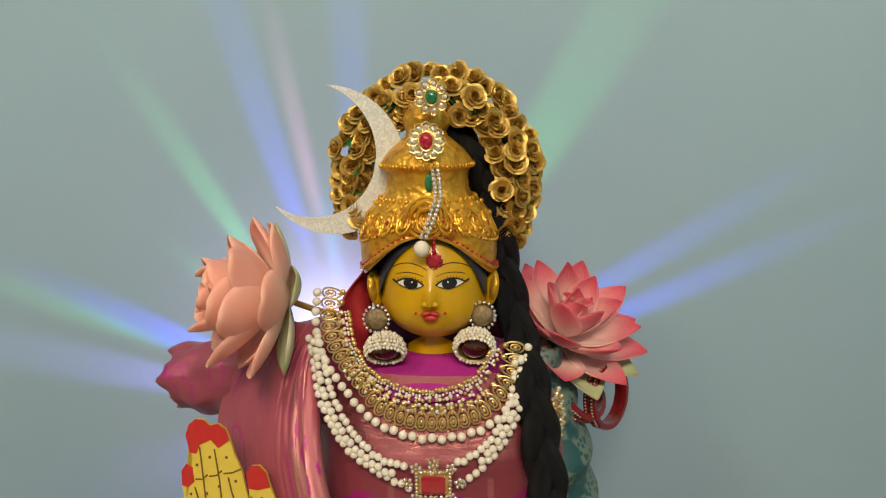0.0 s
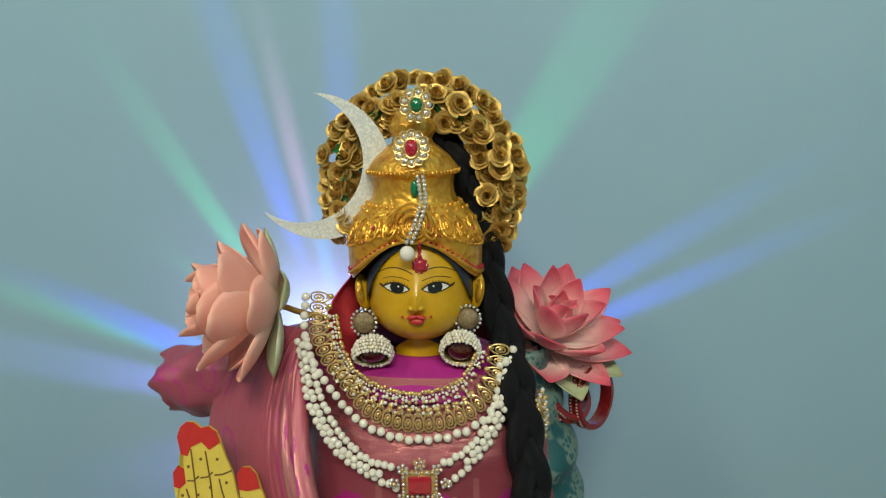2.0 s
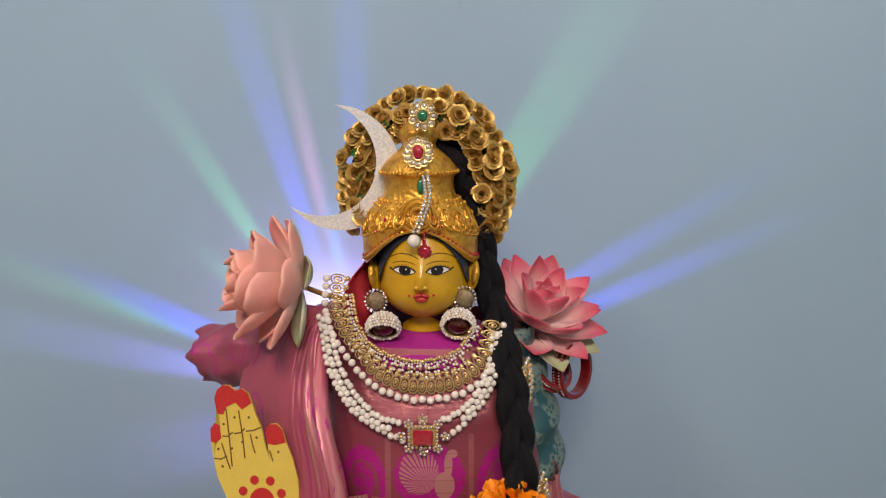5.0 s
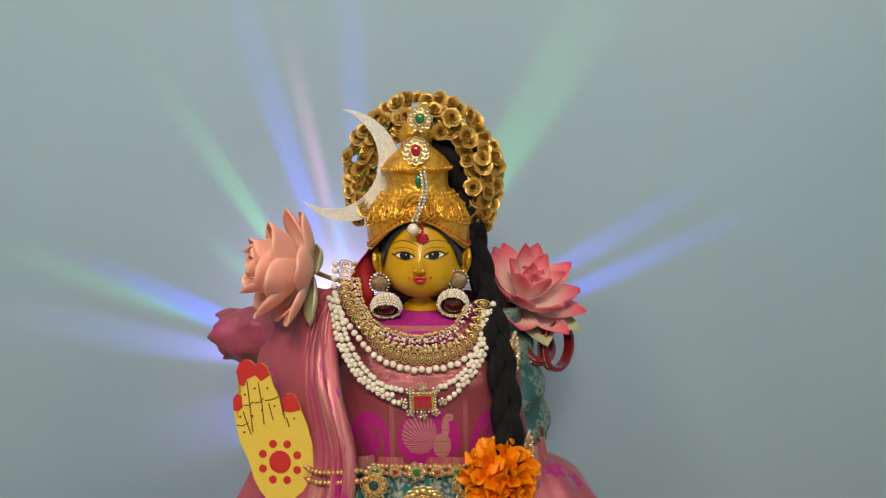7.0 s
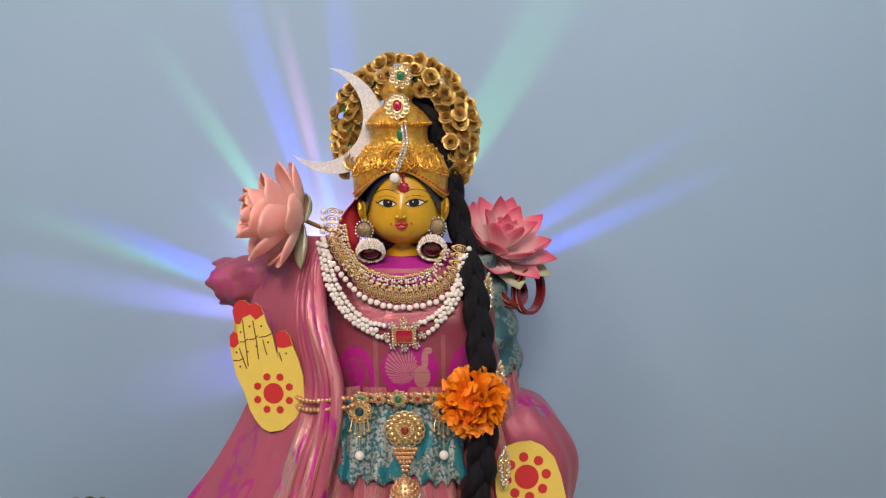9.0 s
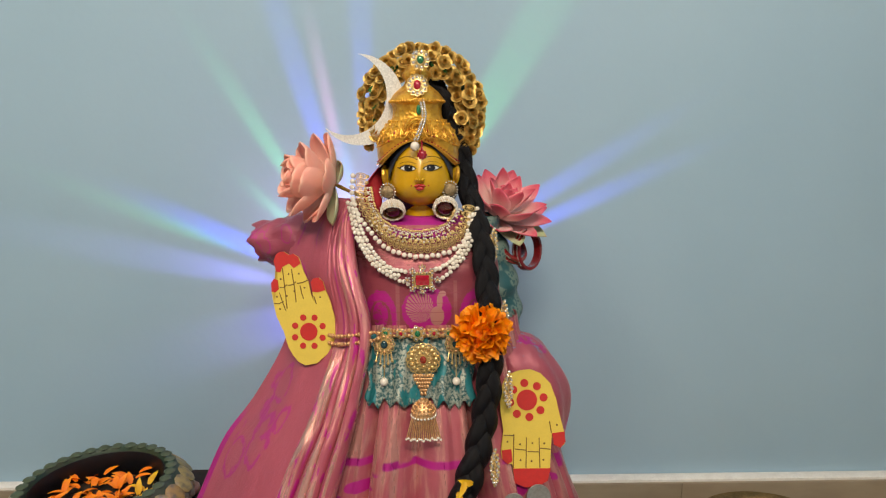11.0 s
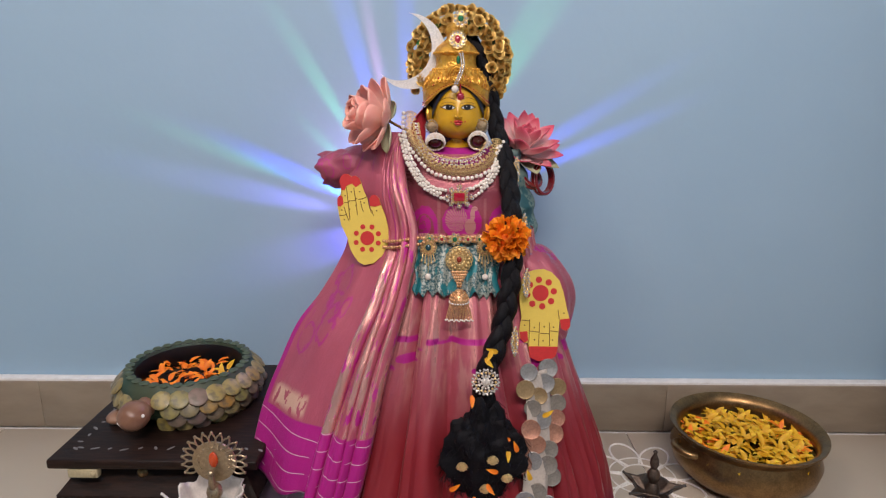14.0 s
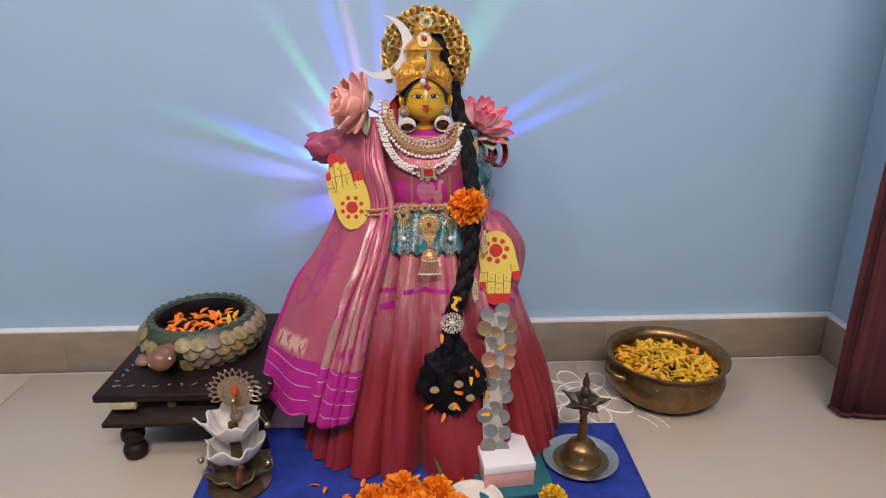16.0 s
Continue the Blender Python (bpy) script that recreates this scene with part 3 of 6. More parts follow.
def front(table, yc, x, z):
    """The y of the body's front at x, z."""
    zs = [a[0] for a in table]
    w, f = np.interp(z, zs, [a[1] for a in table]), np.interp(z, zs, [a[2] for a in table])
    q = min(0.98, abs(x) / w)
    return float(yc - (yc - f) * (1 - q ** 2.5) ** 0.4)


chest = lambda x, z: front(TORSO, 0.47, x, z)
lap = lambda x, z: front(SKIRT, 0.42, x, z)
sari = thing("sari", "pink and magenta silk sari with gold edged pleats", "sari")


def ring(table, yc, back):
    zs = [a[0] for a in table]

    def fn(u, v):
        z = zs[0] + (zs[-1] - zs[0]) * v
        w, f = np.interp(z, zs, [a[1] for a in table]), np.interp(z, zs, [a[2] for a in table])
        p = 2 * math.pi * u
        c, s = math.cos(p), math.sin(p)
        depth = (yc - f) if s < 0 else (back - yc)
        return Vector((w * math.copysign(abs(c) ** 0.8, c), yc + depth * math.copysign(abs(s) ** 0.8, s), z))
    return fn


body = ring(TORSO, 0.47, 0.55)


def bodice_fn(u, v):
    p = body(u, v)
    crease = 0.0012 * noise.noise(Vector((p.x * 40, 1, p.z * 25))) + 0.0015 * noise.noise(Vector((p.x * 14 + p.z * 30, 3, p.z * 12)))
    return p + Vector((0, crease, 0))


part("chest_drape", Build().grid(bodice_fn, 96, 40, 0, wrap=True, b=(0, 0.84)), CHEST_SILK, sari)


def blouse_fn(u, v):
    z = 0.537 + 0.023 * v
    r = 0.062 - 0.036 * v ** 1.2
    p = 2 * math.pi * u
    y = 0.466 + r * (1.02 + 0.05 * v) * math.sin(p)
    sag = 0.004 * max(0, -math.sin(p)) * v
    return Vector((-0.002 + r * 1.22 * math.cos(p), y, z - sag))


part("blouse", Build().grid(blouse_fn, 64, 10, 0, wrap=True), BLOUSE, sari, "plain magenta blouse at the neck", solid=0.002)

skirt_ring = ring(SKIRT, 0.42, 0.56)


def skirt_fn(u, v):
    p = skirt_ring(u, v)
    low = (1 - v) ** 0.9
    w = 2 * math.pi * u
    bend = 0.9 * math.sin(w * 3 + 1.3) + 0.8 * noise.noise(Vector((u * 11, v * 1.0, 4)))
    deep = (1 - abs(math.sin(w * 12 + bend * 1.6))) ** 2.2
    fold = 0.35 - 1.5 * deep * (1 + 0.9 * noise.noise(Vector((u * 17, 2, v * 1.5))))
    fold2 = math.sin(w * 37 + v * 2 + bend * 4)
    out = Vector((p.x, p.y - 0.42, 0)).normalized()
    amp = 0.005 + 0.019 * low
    satin = noise.noise(Vector((math.cos(w) * 9, math.sin(w) * 9, v * 2.5))) + 0.6 * noise.noise(Vector((math.cos(w) * 22, math.sin(w) * 22, v * 4)))
    return p + out * (amp * fold + 0.0022 * low * fold2 + (0.003 + 0.006 * low) * satin) + Vector((0, 0, 0.004 * low * noise.noise(Vector((u * 20, 0, 7)))))


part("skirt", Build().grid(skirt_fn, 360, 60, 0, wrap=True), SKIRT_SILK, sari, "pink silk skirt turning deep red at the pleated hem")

# pallu: from the shoulder over the chest and out to one side
RIGHT_EDGE = ((0.578, -0.070, 0.432), (0.55, -0.078, 0.418), (0.50, -0.070, 0.385), (0.44, -0.056, 0.366), (0.36, -0.070, 0.338), (0.27, -0.094, 0.305), (0.16, -0.118, 0.272), (0.105, -0.132, 0.262))
LEFT_EDGE = ((0.578, -0.120, 0.46), (0.54, -0.150, 0.455), (0.50, -0.165, 0.45), (0.45, -0.165, 0.44), (0.41, -0.168, 0.43), (0.35, -0.202, 0.415), (0.305, -0.237, 0.405), (0.25, -0.263, 0.395), (0.20, -0.284, 0.385), (0.15, -0.295, 0.365), (0.108, -0.300, 0.352))


RAILS = [along([(x, y, z) for z, x, y in t], 60) for t in (RIGHT_EDGE, LEFT_EDGE)]


def pallu_fn(u, v):
    k = v * 59
    i = min(58, int(k))
    a, c = RAILS[0][i].lerp(RAILS[0][i + 1], k - i), RAILS[1][i].lerp(RAILS[1][i + 1], k - i)
    s = u ** (1 + 0.12 * (1 - abs(2 * v - 1)))
    p = a.lerp(c, s)
    p.y -= (0.004 + 0.045 * v * v) * math.sin(math.pi * min(1, u * 0.9)) ** 0.8
    if u < 0.43:
        calm = 1 - max(0.0, min(1.0, (0.40 - v) / 0.1)) * max(0.0, min(1.0, (u - 0.18) / 0.08))
        f = (u / 0.43 * 4 + 0.30 * math.sin(u * 23 + v * 3) * math.sin(math.pi * u / 0.43)) % 1
        p.y -= calm * (0.005 + 0.016 * v) * (math.sin(math.pi * f ** 0.7) ** 0.7) * (1 - 0.45 * u / 0.43)
        p.x -= calm * 0.006 * math.sin(math.pi * f) * (1 + v) * (1 - u)
        p.y += 0.002 * noise.noise(Vector((u * 30, v * 14, 5)))
    sway = noise.noise(Vector((u * 5, v * 2.2, 2)))
    p.y += 0.006 * sway * (0.3 + v)
    flap = max(0, v - 0.8) / 0.2
    p.y += 0.005 * flap * math.sin(u * 17)
    p.z -= 0.010 * flap * math.sin(u * 11) * 0.6
    return p


part("pallu", Build().grid(pallu_fn, 200, 110, 0), PALLU_SILK, sari, "pink pallu with gold edged pleats and magenta border", solid=0.0016)


def sleeve_fn(u, v):
    """Stub sleeve held out to the side, open at its ragged end."""
    w = 2 * math.pi * u
    s = v
    mid = Vector((-0.062, 0.468, 0.535)).lerp(Vector((-0.212, 0.488, 0.519)), s)
    high, deep = 0.040 - 0.016 * s, 0.040 - 0.014 * s
    if math.sin(w) < 0:
        high *= 1.35 - 0.25 * s
    rag = (0.0028 * math.sin(w * 5) + 0.0018 * math.sin(w * 11 + 1)) * (v > 0.97) - 0.012 * v ** 6 * max(0, -math.sin(w))
    crumple = 0.003 * noise.noise(Vector((v * 9, math.cos(w) * 2, math.sin(w) * 2)))
    return mid + Vector((-rag, (deep + crumple) * math.cos(w), (high + crumple * 1.5) * math.sin(w)))


part("sleeve", Build().grid(sleeve_fn, 56, 30, 0, wrap=True), [SLEEVE_SILK], sari, "pink sleeve with ragged open end", solid=0.0015)


def teal_fn(u, v):
    w = 2 * math.pi * u
    mid = Vector((0.072, 0.478, 0.552)).lerp(Vector((0.082, 0.468, 0.415)), v)
    r = 0.018 + 0.020 * min(1, v * 1.6)
    wrinkle = 0.0025 * math.sin(v * 22 + math.cos(w) * 2) + 0.002 * noise.noise(Vector((v * 8, math.cos(w), math.sin(w))))
    return mid + Vector(((r + wrinkle) * math.cos(w), (r + wrinkle) * math.sin(w) * 1.1, 0.0))


part("teal_sleeve", Build().grid(teal_fn, 40, 40, 0, wrap=True), TEAL, sari, "teal brocade sleeve", solid=0.0015)


def hip_fn(u, v):
    w, t = 2 * math.pi * u, math.pi * (v - 0.5)
    c = math.cos(t) ** 0.8
    lump = 1 + 0.06 * noise.noise(Vector((math.cos(w) * 1.5, math.sin(w) * 1.5, v * 3)))
    crease = 0.003 * math.sin(v * 14 + w * 2) * c + 0.002 * math.sin(w * 9 + v * 5) * c
    return Vector((0.111 + (0.060 * c * lump + crease) * math.cos(w) - 0.010 * math.sin(t), 0.418 + (0.050 * c + crease) * math.sin(w), 0.335 + 0.084 * math.sin(t)))


part("hip_drape", Build().grid(hip_fn, 64, 40, 0, wrap=True), HIP_SILK, sari, "puffed pink silk drape at the hip")


def panel_fn(u, v):
    x, z = -0.060 + 0.112 * u, 0.434 - 0.070 * v
    jag = v ** 3 * (0.010 * (abs((u * 9 + 0.4 * math.sin(u * 7)) % 1 - 0.5) * 2 - 0.5) + 0.008 * noise.noise(Vector((u * 8, 1, 3))))
    x += 0.006 * (u - 0.5) * v + 0.002 * math.sin(z * 160) * (2 * u - 1)
    fold = 0.0036 * math.sin(u * 31 + v * 1.5) * (0.4 + 0.6 * v)
    return Vector((x, lap(x, z) - 0.0055 - 0.004 * v + fold, z + jag))


part("waist_panel", Build().grid(panel_fn, 78, 24, 0), PANEL, sari, "teal and silver brocade panel with a jagged edge", solid=0.0012)


def veil_fn(u, v):
    z = 0.622 - 0.072 * v
    bow = math.sin(math.pi * min(1, 0.12 + 0.88 * v))
    return Vector((-0.046 - 0.021 * u * bow - 0.006 * v, 0.474 - 0.020 * u - 0.018 * v + 0.0012 * math.sin(u * 9 + v * 5), z - 0.012 * u * (1 - v)))


part("red_veil", Build().grid(veil_fn, 14, 20), RED_CLOTH, sari, "red veil edge beside the neck", solid=0.001)

# ---- flowers: one petal shape serves all of them ----
def petal(b, base, axis, turn, length, width, open0, open1, cup=0.3, point=0.5, nu=4, nv=5, mat=0, curl=0.0):
    """A cupped petal that leaves the flower's axis at open0 degrees and ends at open1."""
    axis = Vector(axis).normalized()
    ref = axis.cross(Vector((0.3, 0.2, 0.93))).normalized()
    out = (Matrix.Rotation(radians(turn), 3, axis) @ ref).normalized()
    side = axis.cross(out)
    spine, p = [], Vector(base)
    for j in range(nv + 1):
        t = j / nv
        w = radians(open0 + (open1 - open0) * t + curl * max(0, t - 0.7) * 3)
        way = out * math.sin(w) + axis * math.cos(w)
        spine.append((p.copy(), way.cross(side).normalized()))
        p += way * (length / nv)

    def fn(u, v):
        k = min(nv, int(round(v * nv)))
        at, normal = spine[k]
        s = u * 2 - 1
        wide = width * (math.sin(math.pi * min(0.98, max(0.03, v)) ** point)) ** (0.75 if point < 1.5 else 0.45) if v < 0.999 else width * (0.06 if point < 1.5 else 0.20)
        lift = normal if normal.dot(axis) > 0 else -normal
        return at + side * (s * wide) + lift * (cup * wide * s * s)
    b.grid(fn, nu, nv, mat)


def rose_mesh(seed):
    """A moulded rose: a rolled heart and three whorls of wrapped petals with turned lips."""
    rng = random.Random(seed)
    b = Build()
    turns, phase = 1.7, rng.uniform(0, 6)

    def roll(u, v):
        w = phase + u * turns * 2 * math.pi
        r = 0.0003 + 0.0024 * u + 0.0005 * v * u
        r *= min(1.0, v * 3)
        return Vector((r * math.cos(w), r * math.sin(w), 0.0092 * v - 0.0012 * u * v))
    b.grid(roll, 30, 3)
    for count, wide, tall, lip in ((3, 0.0036, 0.0090, 0.0010), (4, 0.0052, 0.0080, 0.0021), (5, 0.0062, 0.0058, 0.0032)):
        spin = rng.uniform(0, 6.28)
        for i in range(count):
            mid, half = spin + 2 * math.pi * i / count + rng.uniform(-0.15, 0.15), 1.25 * math.pi / count
            size, droop, peak = rng.uniform(0.92, 1.10), rng.uniform(0.0004, 0.0020), rng.uniform(-0.35, 0.35)

            def leafy(u, v):
                q = u * 2 - 1
                w = mid + q * half
                edge = 1 - 0.30 * abs(q - peak) ** 1.6
                r = (wide * v ** 0.42 + lip * v ** 4 * edge) * size + 0.0007 * q * v
                return Vector((r * math.cos(w), r * math.sin(w), tall * size * v * (1 - 0.20 * v * (1 - edge) * 3) - droop * v ** 5))
            b.grid(leafy, 8, 6)
    return b.mesh("rose", GOLD)


# ---- rose garland arched behind the crown ----
garland = thing("rose_garland", "arch of golden paper roses with green leaves behind the crown", "garland")
rng = random.Random(4)
ARCH = Vector((-0.0005, 0.470, 0.672))
arc = lambda a, r, y: ARCH + Vector((r * math.cos(radians(a)) * 0.97, y, r * math.sin(radians(a)) * 1.04))
part("backing", Build().tube([arc(a, 0.057, 0.012) for a in range(-40, 212, 6)], 0.009, 8), simple("dark_green_backing", (0.01, 0.05, 0.03), 0.7, vary=0.4), garland, "dark green wire backing")
ROSES = [rose_mesh(s) for s in range(6)]
for radius, y, gap in ((0.0710, 0.006, 7.6), (0.0605, -0.004, 8.8), (0.0500, -0.002, 11.0)):
    a = -43 + gap * rng.random()
    while a < 208:
        at = arc(a + rng.uniform(-1.5, 1.5), radius + rng.uniform(-0.0025, 0.003), y + rng.uniform(-0.003, 0.004))
        aim = Vector((math.cos(radians(a)) * (0.35 + 14 * (radius - 0.055)), -1.0, math.sin(radians(a)) * (0.35 + 14 * (radius - 0.055)))) + Vector((rng.uniform(-0.5, 0.5), 0, rng.uniform(-0.5, 0.5)))
        turn = aim.to_track_quat("Z", "Y").to_matrix().to_4x4()
        part("rose", rng.choice(ROSES), None, garland, m=Matrix.Translation(at) @ turn @ pose(0, 0, 0, 0, 0, rng.uniform(0, 360)) @ Matrix.Scale(rng.uniform(0.80, 1.0), 4))
        a += gap * rng.uniform(0.88, 1.12)
b = Build()
petal(b, (0, 0, 0), (0, 0, 1), 0, 0.013, 0.004, 40, 70, 0.3, 0.8)
leaf_mesh = b.mesh("leaf", LEAF)
for k in range(22):
    a = rng.uniform(-30, 200)
    at = arc(a, rng.uniform(0.050, 0.064), 0.0)
    part("leaf", leaf_mesh, None, garland, m=Matrix.Translation(at) @ pose(0, 0, 0, 90 + rng.uniform(-40, 40), rng.uniform(0, 360), rng.uniform(-40, 40)))

# ---- crescent moon ----
def crescent():
    top, low = Vector((-0.0705, 0.7407)), Vector((-0.1130, 0.6585))
    mid, chord = (top + low) / 2, (top - low)
    half = chord.length / 2
    across = Vector((chord.y, -chord.x)).normalized()
    def arc_points(sag, n):
        r = (half * half + sag * sag) / (2 * sag)
        c = mid + across * (sag - r)
        a0, a1 = (math.atan2(*(p - c).yx) for p in (top, low))
        if a1 > a0:
            a1 -= 2 * math.pi
        return [c + Vector((math.cos(a0 + (a1 - a0) * i / n), math.sin(a0 + (a1 - a0) * i / n))) * r for i in range(n + 1)]
    outer, inner = arc_points(0.0740, 40), arc_points(0.0530, 40)
    b = Build()
    depth = lambda p: 0.448 + (0.742 - p.y) * 0.12
    for i in range(40):
        q = [outer[i], outer[i + 1], inner[i + 1], inner[i]]
        base = len(b.v)
        for dy in (0, 0.0025):
            b.v += [(p.x, depth(p) + dy, p.y) for p in q]
        for f in ((0, 1, 2, 3), (7, 6, 5, 4), (0, 4, 5, 1), (2, 6, 7, 3)):
            b.f.append(tuple(base + k for k in f)), b.m.append(0), b.uv.extend((0.5, 0.5) for _ in f)
    return part("crescent_moon", b, GLITTER)


tagged(crescent(), "silver glitter card crescent moon fixed beside the crown", "ornament")

# ---- lotus flowers ----
def lotus_material(name, base, tip, edge, start=0.55):
    n = Nodes(name, 0.55)
    u, v, _ = n.split("UV")
    tone = n.mix(n.step(n.math("ADD", v, n.math("MULTIPLY", n.noise(8, 3, "UV", (6, 1, 1)), 0.25)), start, start + 0.57), base, tip)
    tone = n.mix(n.math("MULTIPLY", n.step(v, 0.9, 1.0), 0.8), tone, edge)
    n.colour(tone)
    n.set("Subsurface Weight", 0.12), n.set("Subsurface Radius", (0.01, 0.004, 0.003))
    n.set("Subsurface Scale", 0.2)
    n.bump(n.noise(9, 3, "UV", (9, 0.6, 1)), 0.25, 0.001)
    return n.mat


PEACH = lotus_material("peach_foam_petal", (0.92, 0.58, 0.50), (0.90, 0.38, 0.32), (0.90, 0.50, 0.40))
ROSE = lotus_material("rose_pink_petal", (0.88, 0.62, 0.60), (0.74, 0.12, 0.19), (0.54, 0.04, 0.09), 0.50)
SEPAL = lotus_material("pale_green_sepal", (0.62, 0.64, 0.46), (0.30, 0.42, 0.18), (0.44, 0.30, 0.20), 0.7)


def lotus(name, label, base, axis, layers, mat, sepals, stem, seed):
    rng = random.Random(seed)
    flower = thing(name, label, "flower", "lotus flowers", at=base)
    for count, length, width, o0, o1, point, cup, lift in layers:
        spin = rng.uniform(0, 360)
        for i in range(count):
            b = Build()
            petal(b, Vector(base) + Vector(axis).normalized() * lift, axis, spin + 360 * i / count + rng.uniform(-8, 8), length * rng.uniform(0.92, 1.08), width * rng.uniform(0.9, 1.08),
                  o0 + rng.uniform(-5, 5), o1 + rng.uniform(-8, 8), cup, point, 8, 16)
            part("petal", b, mat, flower, solid=0.0009)
    for turn, length, width, o0, o1 in sepals:
        b = Build()
        petal(b, base, axis, turn, length, width, o0, o1, 0.45, 1.35, 8, 10)
        part("sepal", b, SEPAL, flower, "pale green outer sepal", solid=0.001)
    heart = Vector(base) + Vector(axis).normalized() * 0.022
    part("heart", Build().ball(heart, 0.0055, 12), simple("orange_heart", (0.6, 0.22, 0.03), 0.6), flower, "small orange heart")
    part("stem", Build().tube(along(stem, 16), 0.0022, 8), simple("ochre_stem", (0.42, 0.24, 0.05), 0.6), flower, "ochre stem")
    return flower


def toward(axis, way):
    """The turn round axis, in degrees, that petal() needs to lean along way."""
    axis = Vector(axis).normalized()
    ref = axis.cross(Vector((0.3, 0.2, 0.93))).normalized()
    return math.degrees(math.atan2(Vector(way).dot(axis.cross(ref)), Vector(way).dot(ref)))


AXIS = (-0.88, -0.42, 0.22)
lotus("lotus_flower", "peach coloured artificial lotus flower with pale green sepals", (-0.103, 0.440, 0.596), AXIS,
      ((7, 0.061, 0.0200, 86, 44, 1.6, 0.40, 0.0), (7, 0.063, 0.0200, 64, 26, 1.6, 0.42, 0.003), (6, 0.060, 0.0190, 44, 10, 1.6, 0.42, 0.006), (5, 0.050, 0.0155, 26, 2, 1.6, 0.42, 0.010)),
      PEACH, ((toward(AXIS, (0.0, -0.55, -1)), 0.054, 0.0165, 112, 66), (toward(AXIS, (0.1, -0.9, 0.75)), 0.040, 0.0150, 116, 48), (toward(AXIS, (0.1, 0.3, 1)), 0.056, 0.013, 96, 48), (toward(AXIS, (-0.4, 0.4, -1)), 0.060, 0.013, 96, 60)),
      ((-0.101, 0.441, 0.594), (-0.085, 0.452, 0.584), (-0.06, 0.470, 0.572)), 3)
AXIS = (0.26, -0.44, 0.86)
lotus("lotus_flower", "rose pink artificial lotus flower with white petal bases", (0.094, 0.503, 0.542), AXIS,
      ((8, 0.072, 0.0165, 88, 56, 1.2, 0.36, 0.0), (8, 0.070, 0.0165, 66, 30, 1.2, 0.4, 0.003), (6, 0.060, 0.0150, 46, 10, 1.2, 0.5, 0.006), (4, 0.040, 0.010, 24, 0, 1.2, 0.7, 0.010)),
      ROSE, ((toward(AXIS, (1, -0.5, 0)), 0.066, 0.016, 98, 66), (toward(AXIS, (0.4, -1, -0.3)), 0.064, 0.017, 98, 66), (toward(AXIS, (-0.7, -0.8, 0)), 0.062, 0.016, 98, 68), (toward(AXIS, (0, 1, 0.5)), 0.062, 0.016, 98, 66)),
      ((0.094, 0.504, 0.541), (0.092, 0.500, 0.52), (0.086, 0.485, 0.50)), 8)

# ---- braid ----
n = Nodes("black_braided_hair", 0.5, 0, (0.006, 0.006, 0.009), 0.18)
strand = n.noise(60, 3, "UV", (14, 1.2, 1))
n.colour(n.mix(n.step(strand, 0.35, 0.7), (0.002, 0.002, 0.003), (0.010, 0.010, 0.014)))
n.bump(strand, 0.5, 0.0015)
HAIR = n.mat
BRAID = along([(0.012, 0.478, 0.712), (0.034, 0.474, 0.676), (0.046, 0.468, 0.622), (0.055, 0.452, 0.580), (0.064, 0.418, 0.543), (0.070, 0.384, 0.50), (0.071, 0.356, 0.462), (0.071, 0.338, 0.40), (0.058, 0.318, 0.328), (0.038, 0.298, 0.27), (0.030, 0.280, 0.20)], 150)
braid = thing("hair_braid", "long black braid of artificial hair ending in a wide tuft", "braid")
size = lambda s: 0.0112 + 0.0010 * min(1, s * 2.2) + 0.007 * max(0, s - 0.6)
for k in range(3):
    path = []
    for i, p in enumerate(BRAID):
        s = i / 149
        w = s * 2 * math.pi * 6 + k * 2 * math.pi / 3
        path.append(p + Vector((math.cos(w) * 0.50, math.sin(2 * w) * 0.34, 0.08 * math.sin(w))) * size(s))
    part("strand", Build().tube(path, lambda s: size(s) * 0.66, 12), HAIR, braid)
rng = random.Random(9)
b = Build()


def tuft(u, v):
    w, t = 2 * math.pi * u, math.pi * (v - 0.5)
    d = Vector((math.cos(w) * math.cos(t), math.sin(w) * math.cos(t), math.sin(t)))
    r = 1 + 0.36 * noise.noise(d * 2.3) + 0.14 * noise.noise(d * 6)
    return Vector((0.032 + 0.051 * d.x * r * (1 - 0.35 * max(0, d.z)), 0.262 + 0.022 * d.y * r, 0.174 + 0.066 * d.z * r))


b.grid(tuft, 60, 40, 0, wrap=True)
for k in range(700):
    p = tuft(rng.random(), rng.uniform(0.08, 0.9))
    swing = Vector((rng.uniform(-1, 1), rng.uniform(-0.9, 0.1), rng.uniform(-1, 0.4))) * 0.008
    b.tube([p, p + swing * 0.6 + Vector((0, -0.002, 0)), p + swing + Vector((rng.uniform(-4, 4) * 0.001, 0, -0.004))], 0.00045, 4)
part("tuft", b, HAIR, braid, "loose bushy tuft of black hair")

# ---- jewellery ----
CHEST = ((0.43, 0.108, 0.378), (0.46, 0.108, 0.38), (0.50, 0.108, 0.388), (0.53, 0.104, 0.403), (0.55, 0.100, 0.418), (0.565, 0.10, 0.428), (0.60, 0.10, 0.446))
on_chest = lambda x, z, off: Vector((x, front(CHEST, 0.47, x, z) - off - 0.022 * max(0.0, min(1.0, (-x - 0.045) / 0.03)), z))
PEARL_BEAD = Build().ball((0, 0, 0), 1.0, 12).mesh("pearl", PEARL)
GOLD_BEAD = Build().ball((0, 0, 0), 1.0, 8).mesh("gold_bead", JEWEL_GOLD)
spot = lambda p, r: Matrix.Translation(p) @ Matrix.Scale(r, 4)


def shift(points, d):
    """The curve moved sideways in its own plane (x, z)."""
    out = []
    for i, p in enumerate(points):
        way = points[min(len(points) - 1, i + 1)] - points[max(0, i - 1)]
        side = Vector((way.z, 0, -way.x)).normalized()
        out.append(p + side * d)
    return out


